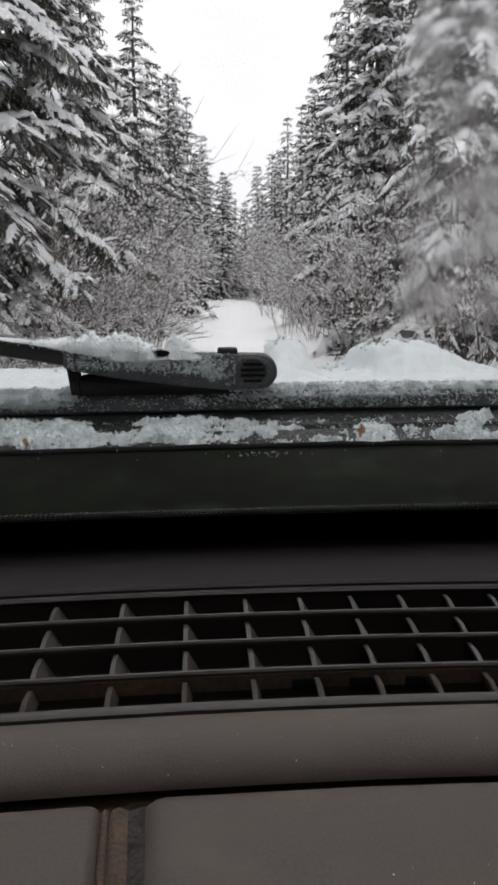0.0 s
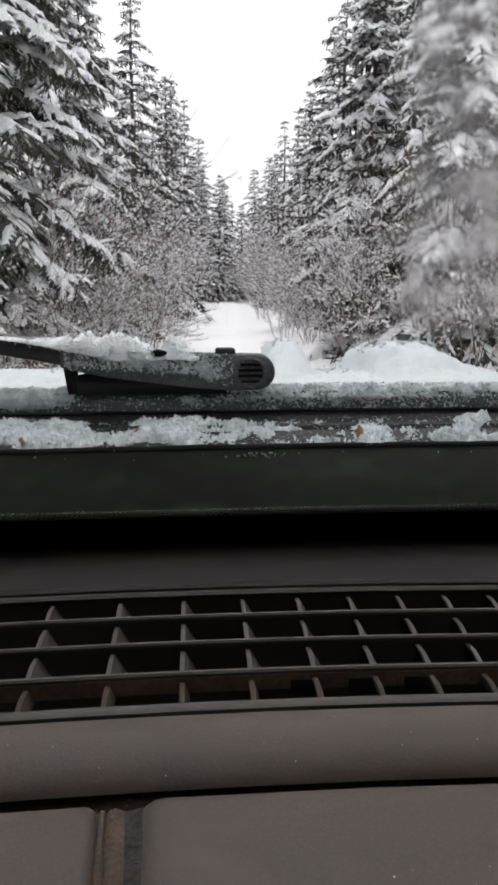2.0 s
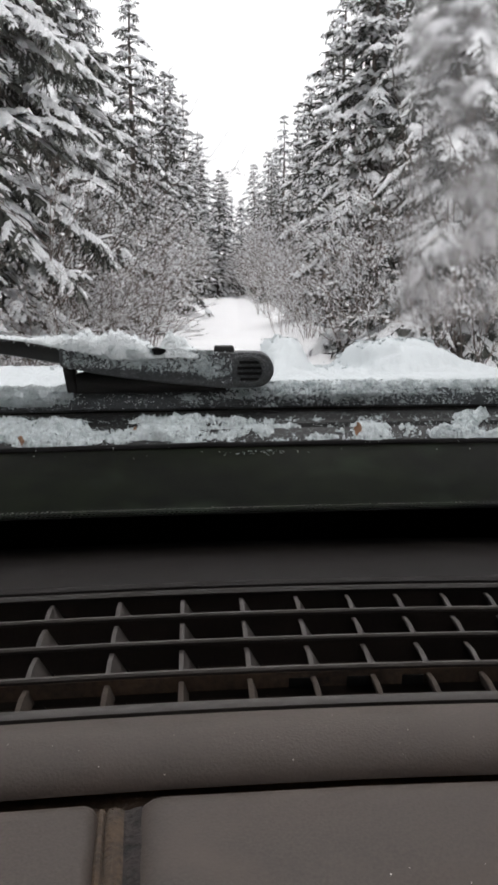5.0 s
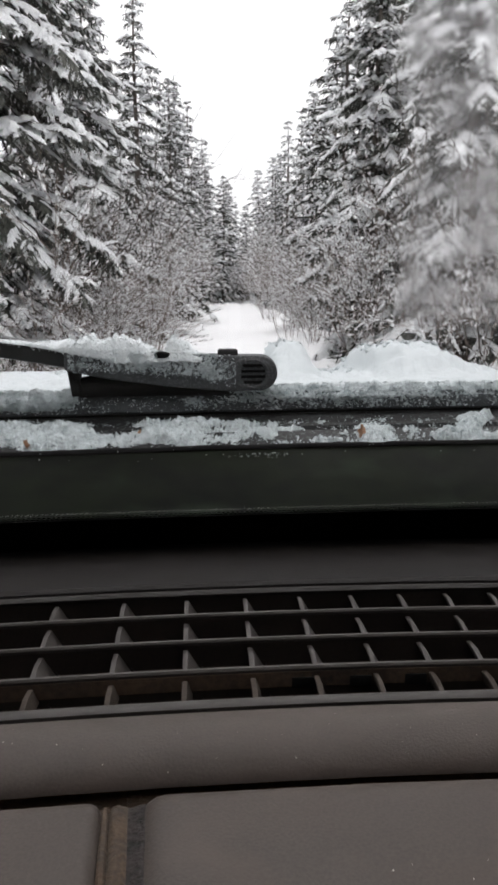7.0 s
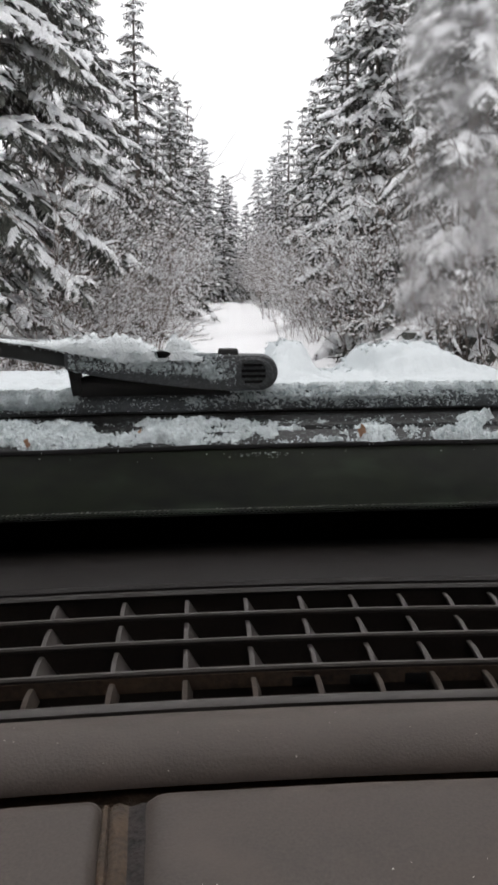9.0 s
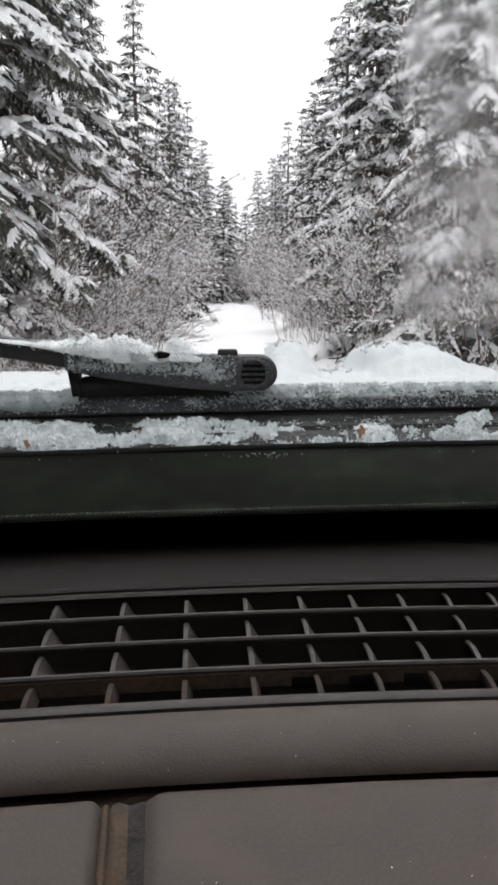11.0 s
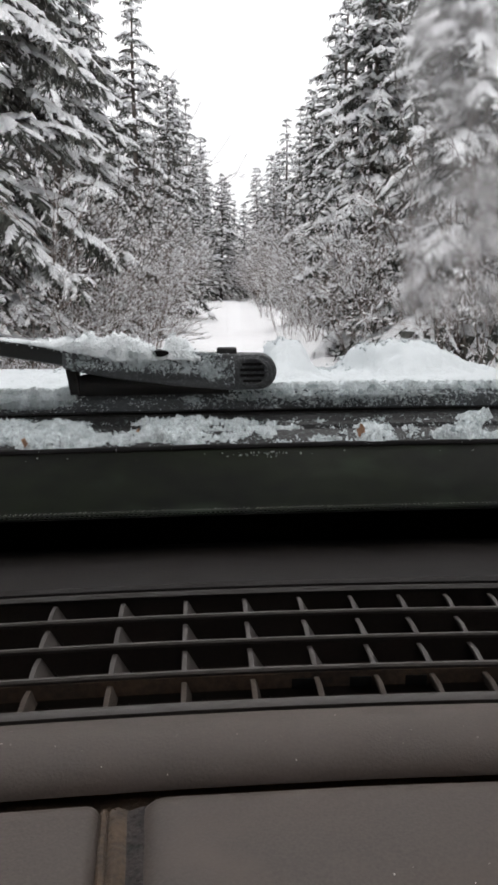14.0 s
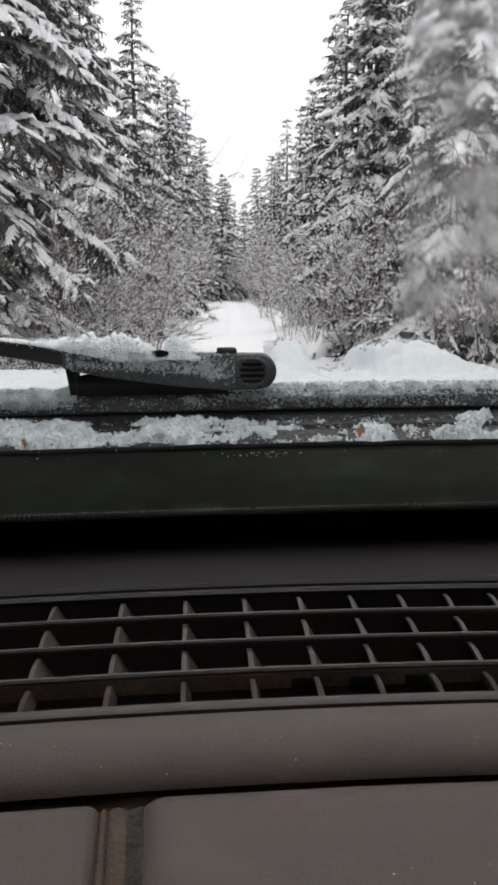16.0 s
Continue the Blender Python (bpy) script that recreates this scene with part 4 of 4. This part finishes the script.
crumb_rng = np.random.default_rng(61)
flat = np.array(verts)
rise = ((flat[:, 2] - EYE_Z) / flat[:, 1]).reshape(len(ys), len(xs))
rise[(ys < 0.6) | (ys > 0.98)] = -1
pick = np.nonzero(((rise > rise.max(axis=0) - 0.0035) & (np.abs(xs - 0.07) < 0.27)).ravel())[0]
pick = crumb_rng.choice(pick, 2200)
size = 0.0006 + 0.0022 * crumb_rng.random(len(pick)) ** 2.0
cv, cf = scatter(OCT, flat[pick] + crumb_rng.normal(0, 0.0012, (len(pick), 3)), frames_along(crumb_rng.normal(0, 1, (len(pick), 3)), size * 1.2, size, size * 0.9), crumb_rng, 0.2)
verts, faces = verts + cv.tolist(), faces + (cf + len(verts)).tolist()
tagged(mesh_of("bonnet_snow", verts, faces, M_SNOW), "soft heaped fresh snow lying on the bonnet", "snow", kind="stuff")


def bell(x, c, w):
    return math.exp(-((x - c) / w) ** 2)


def fbm(x, y, seed, octaves=4):
    return sum(noise.noise(Vector((x * 2.1 ** k, y * 2.1 ** k, seed + k))) * 0.6 ** k for k in range(octaves))


def frost_sheet(name, surface, cover, tall, label, seed, size, grains, grain, loose, x0=-0.20, x1=0.22, nt=36, ragged=0.58):
    """Snow that clings to a surface(x, t) wherever cover(x, t) and chance let it: soft lumps, thin at their rims, and loose crystals."""
    nx = int((x1 - x0) / size)

    def depth(x, t):
        v = surface(x, t)[0]
        a = cover(x, t) + 0.50 * fbm(x * 70, (v[1] + v[2]) * 90, seed) + ragged * fbm(x * 480, (v[1] + v[2]) * 520, seed + 9, 3)
        return a

    vs, keep = [], []
    for j in range(nx + 1):
        x = x0 + size * j
        for i in range(nt + 1):
            t = i / nt
            p, n = surface(x, t)
            a = depth(x, t)
            rim = min(1.0, 9 * t, 9 * (1 - t))
            h = tall * (1 - math.exp(-1.3 * max(0.0, a))) * rim * (0.85 + 0.9 * noise.noise(Vector((x * 130, t * 2.5, seed + 5)))) + 0.0007 * noise.noise(Vector((x * 700, t * 24, seed)))
            vs.append(p + n * (h if a > 0 else -0.0006))
            keep.append(a > -0.06)
    w = nt + 1
    fs = []
    for j in range(nx):
        for i in range(nt):
            q = (j * w + i, j * w + i + 1, (j + 1) * w + i + 1, (j + 1) * w + i)
            if any(keep[k] for k in q):
                fs.append(q)
    rng = np.random.default_rng(int(seed * 10))
    spots = []
    while len(spots) < grains:
        x, t = rng.uniform(max(x0, -0.175), min(x1, 0.195)), rng.random()
        a = depth(x, t)
        if a + 0.5 > rng.uniform(0.0, 0.75) or rng.random() < loose * (0.45 + 1.2 * fbm(x * 150, t * 4, seed + 2, 2)):
            p, n = surface(x, t)
            rim = min(1.0, 9 * t, 9 * (1 - t))
            spots.append(p + n * (tall * (1 - math.exp(-1.3 * max(0.0, a))) * rim))
    r = grain[0] + (grain[1] - grain[0]) * rng.random(grains) ** 3
    gv, gf = scatter(OCT, np.array(spots), frames_along(rng.normal(0, 1, (grains, 3)), r * 1.4, r, r * 0.7), rng, 0.22)
    v, f = np.concatenate([np.array(vs), gv]), fs + (gf + len(vs)).tolist()
    return tagged(mesh_of(name, v, f, M_FLUFF), label, "snow", kind="stuff")


def ledge_at(x, t):
    d = 0.3990 + 0.0460 * t
    z = -0.0842 + 0.0088 * t
    return np.array((x, d + arc(x, CS, CR), EYE_Z + z + CROLL * x)), np.array((0.0, -0.30, 0.95))


def ledge_cover(x, t):
    c = -0.62 - 0.32 * shelf(t, -0.3, 0.20, 0.08)
    c += 1.15 * shelf(x, -0.21, -0.093, 0.010) * shelf(t, 0.02 + 0.25 * bell(x, -0.145, 0.02), 0.97, 0.08)
    c += 0.85 * shelf(x, -0.093, -0.062, 0.008) * shelf(t, 0.05, 0.48, 0.09)
    c += 1.15 * shelf(x, -0.066, -0.026, 0.007) * shelf(t, 0.22 - 0.2 * shelf(x, -0.045, 0.0, 0.01), 1.0, 0.09)
    c += 0.74 * shelf(x, -0.026, 0.024, 0.010) * shelf(t, 0.04, 0.9, 0.10)
    c += 0.55 * shelf(x, 0.024, 0.064, 0.006) * shelf(t, 0.0, 0.25, 0.08)
    c += 0.42 * shelf(x, 0.026, 0.20, 0.010) * (0.45 + 1.1 * noise.noise(Vector((x * 95, t * 1.6, 21.0))))
    c += 1.45 * shelf(x, 0.067, 0.085, 0.004) * shelf(t, -0.1, 0.62 - 18 * max(0.0, x - 0.076), 0.06)
    c += 0.62 * shelf(x, 0.088, 0.112, 0.006) * shelf(t, 0.0, 0.5, 0.10)
    c += 1.0 * shelf(x, 0.112, 0.25, 0.006) * shelf(t, 0.0, 0.30, 0.07)
    c += 1.0 * bell(x - 0.02 * t, 0.125, 0.008) * shelf(t, 0.3, 0.95, 0.10)
    return c


def strip_at(x, t):
    if t < 0.55:
        d, z, a = 0.4533, -0.0712 + 0.0075 * t / 0.55, 0.25
    else:
        k = (t - 0.55) / 0.45
        d, z, a = 0.4533 + 0.0130 * k ** 1.3, -0.0637 + 0.0045 * min(1.0, k * 1.5), 0.35 + 1.1 * k
    return np.array((x, d + arc(x, CS, CR), EYE_Z + z + CROLL * x)), np.array((0.0, -math.cos(a), math.sin(a)))


def strip_cover(x, t):
    c = -0.62 + 0.14 * shelf(x, -0.045, 0.3, 0.01)
    c += 1.12 * shelf(x, -0.21, -0.107, 0.004) * shelf(t, 0.20, 1.1, 0.12)
    c += 0.55 * bell(x, -0.132, 0.014) * bell(t, 0.5, 0.35)
    c -= 0.22 * shelf(x, -0.104, -0.048, 0.006) * shelf(t, -0.2, 0.66, 0.05)
    c += 0.9 * shelf(x, 0.0, 0.3, 0.012) * shelf(t, 0.80, 1.3, 0.08)
    c += 0.45 * shelf(x, -0.107, -0.02, 0.006) * shelf(t, 0.72, 1.1, 0.08)
    c += 0.50 * bell(x, -0.035, 0.006) * bell(t, 0.45, 0.15)
    c += 0.45 * shelf(x, -0.02, 0.012, 0.006) * shelf(t, 0.35, 1.1, 0.12)
    c += 0.95 * shelf(x, 0.012, 0.095, 0.010) * shelf(t, 0.40, 1.1, 0.28)
    c += 0.78 * shelf(x, 0.09, 0.25, 0.02) * shelf(t, 0.58, 1.1, 0.22)
    return c


def knuckle_at(x, t):
    k = (x + 0.1105) / 0.12
    lo, hi = -0.0445 - 0.0125 * k, -0.0306 - 0.0055 * k
    return np.array((x, 0.4424 - 0.0010 * math.sin(math.pi * t) - 0.0022 * shelf(x, -0.0135, 0.05, 0.0008) + arc(x, CS, CR), EYE_Z + lo + (hi - lo) * t)), np.array((0.0, -0.95, 0.3))


def knuckle_cover(x, t):
    c = -0.42
    c += 0.9 * shelf(x, -0.088, -0.054, 0.007) * shelf(t, 0.55, 1.2, 0.09)
    c += 0.35 * shelf(x, -0.10, -0.020, 0.01) * shelf(t, 0.12, 1.2, 0.1)
    c += 0.35 * bell(x, -0.024, 0.005)
    c -= 0.14 * shelf(x, -0.014, 0.05, 0.002)
    return c


frost_sheet("ledge_snow", ledge_at, ledge_cover, 0.0088, "wet clumped snow along the cowl ledge", 4.0, 0.0006, 9000, (0.00016, 0.00062), 0.12, nt=64, ragged=0.38)
frost_sheet("strip_snow", strip_at, strip_cover, 0.0052, "frosty snow clinging to the trim strip", 9.0, 0.0007, 13000, (0.00014, 0.00062), 0.18)
frost_sheet("knuckle_frost", knuckle_at, knuckle_cover, 0.0018, "frost clinging to the face of the wiper arm", 14.0, 0.0007, 8500, (0.00011, 0.00060), 0.4, -0.108, -0.0085)


def wiper_snow():
    """A crusty ridge of snow along the top of the wiper arm."""
    xs, n, vs = np.arange(-0.30, -0.028, 0.0012), 10, []
    for x in xs:
        top = -0.0232 - 0.0400 * (x + 0.155) + (0.0 if x < -0.155 else -0.10 * (x + 0.155)) if x < -0.107 else -0.0300 - 0.0070 * (x + 0.107) / 0.08
        thick_ = 0.0012 + (0.0042 * bell(x, -0.078, 0.030) + 0.0014 * bell(x, -0.104, 0.012) + 0.0045 * bell(x, -0.043, 0.010)) - 0.004 * bell(x, -0.054, 0.0035)
        for i in range(n + 1):
            a = math.pi * i / n
            g = 1 + 0.45 * noise.noise(Vector((x * 110, i * 0.35, 1.0))) + 0.36 * noise.noise(Vector((x * 430, i * 1.9, 4.0)))
            hang = 0.0052 * bell(x, -0.075, 0.032) * max(0.0, 1 - i / 3) * (0.75 + 0.9 * noise.noise(Vector((x * 110, 2.0, 7.0))) + 0.5 * noise.noise(Vector((x * 420, 2.0, 3.0))))
            vs.append((float(x), 0.4500 - 0.0100 * math.cos(a) * (0.8 + 0.2 * g) + arc(x, CS, CR), EYE_Z + top - 0.002 + max(-0.004, thick_) * math.sin(a) * g * 1.6 - hang))
    w = n + 1
    fs = [(j * w + i, j * w + i + 1, (j + 1) * w + i + 1, (j + 1) * w + i) for j in range(len(xs) - 1) for i in range(n)]
    rng = np.random.default_rng(77)
    base = np.array(vs)
    pick = base[rng.integers(0, len(base), 6000)]
    pick = pick[(pick[:, 0] > -0.17) & (np.abs(pick[:, 0] + 0.054) > 0.004)]
    pick = pick[rng.random(len(pick)) < 0.25 + np.exp(-((pick[:, 0] + 0.08) / 0.04) ** 2)]
    pick = pick + rng.normal(0, 0.0007, pick.shape)
    r = 0.00015 + 0.0006 * rng.random(len(pick)) ** 3
    gv, gf = scatter(OCT, pick, frames_along(rng.normal(0, 1, (len(pick), 3)), r * 1.3, r, r * 0.8), rng, 0.22)
    tagged(mesh_of("wiper_snow", np.concatenate([base, gv]), fs + (gf + len(base)).tolist(), M_POWDER), "crusty snow lying along the wiper arm", "snow", kind="stuff")


wiper_snow()


# dead leaf scraps caught in the cowl snow, and lint on the dashboard
def leaf_scrap(x, d, z, size, turn):
    bm = bmesh.new()
    rng = random.Random(int(x * 1e4))
    n = 13
    ring = [bm.verts.new((size * (0.35 + 0.6 * rng.random()) * math.cos(6.283 * i / n), size * 0.25 * math.sin(12.6 * i / n) - 0.0005, size * 1.4 * (0.5 + 0.7 * rng.random()) * math.sin(6.283 * i / n))) for i in range(n)]
    mid = bm.verts.new((0, -0.0008, 0))
    for i in range(n):
        bm.faces.new((ring[i], ring[(i + 1) % n], mid))
    bmesh.ops.solidify(bm, geom=bm.faces[:], thickness=0.0006)
    ob = part("leaf_scrap", bm, M_LEAF)
    ob.matrix_basis = pose(x, d + arc(x, CS, CR), EYE_Z + z, -25, turn, 0)
    return tagged(ob, "small orange-brown dead leaf scrap in the snow", "leaf", group="leaf scraps on the cowl")


leaf_scrap(0.0648, 0.405, -0.0765, 0.0030, 15)
leaf_scrap(-0.122, 0.402, -0.0800, 0.0024, -30)
leaf_scrap(-0.0625, 0.408, -0.0755, 0.0012, 50)


def lint():
    rng = np.random.default_rng(12)
    n = 120
    x, d = rng.uniform(-0.09, 0.09, n), rng.uniform(0.108, 0.158, n)
    keep = np.abs(d - 0.131) > 0.006
    x, d = x[keep], d[keep]
    z = np.where(d > 0.131, -0.1003, -0.1050)
    c = np.stack([x, d + DS * x - x * x / (2 * DR), EYE_Z + z], 1)
    r = 0.00008 + 0.00013 * rng.random(len(x)) ** 3
    v, f = scatter(OCT, c, frames_along(rng.normal(0, 1, (len(x), 3)), r, r, r), rng, 0.2)
    tagged(mesh_of("dust_specks", v, f.tolist(), M_DUST), "pale dust specks on the dashboard", "dust", kind="stuff")


lint()


def groove_dirt():
    """Brown crumbs gathered in the groove below the pad."""
    rng = np.random.default_rng(21)
    n = 3200
    x = rng.uniform(-0.075, 0.075, n)
    keep = rng.random(n) < 0.12 + 0.88 * np.exp(-((x + 0.045) / 0.03) ** 2)
    x = x[keep]
    d = 0.1378 + rng.uniform(-0.0006, 0.0016, len(x)) - np.where(x < -0.0263, 0.0022, 0.0)
    c = np.stack([x, d + DS * x - x * x / (2 * DR), EYE_Z - 0.1062 - np.abs(rng.normal(0, 0.0016, len(x)))], 1)
    r = 0.00005 + 0.00013 * rng.random(len(x)) ** 2
    v, f = scatter(OCT, c, frames_along(rng.normal(0, 1, (len(x), 3)), r * 1.8, r, r), rng, 0.2)
    tagged(mesh_of("groove_dirt", v, f.tolist(), M_GRIME), "brown dust crumbs in the dashboard groove", "dust", kind="stuff")


groove_dirt()


def scuttle_bits():
    """Small frost crumbs below the cowl's edge."""
    rng = np.random.default_rng(31)
    n = 60
    x = np.where(rng.random(n) < 0.8, rng.normal(0.008, 0.012, n), rng.uniform(-0.12, 0.13, n))
    t = np.abs(rng.normal(0, 0.3, n)).clip(0, 1)
    d, z = 0.394 - 0.012 * t, -0.0862 - 0.0022 * t
    c = np.stack([x, d + CS * x - x * x / (2 * CR), EYE_Z + z + CROLL * x], 1)
    r = 0.00015 + 0.0004 * rng.random(n) ** 3
    v, f = scatter(OCT, c, frames_along(rng.normal(0, 1, (n, 3)), r * 2.0, r, r * 0.6), rng, 0.2)
    tagged(mesh_of("scuttle_frost", v, f.tolist(), M_ICE), "frost crumbs below the cowl edge", "snow", kind="stuff")


scuttle_bits()
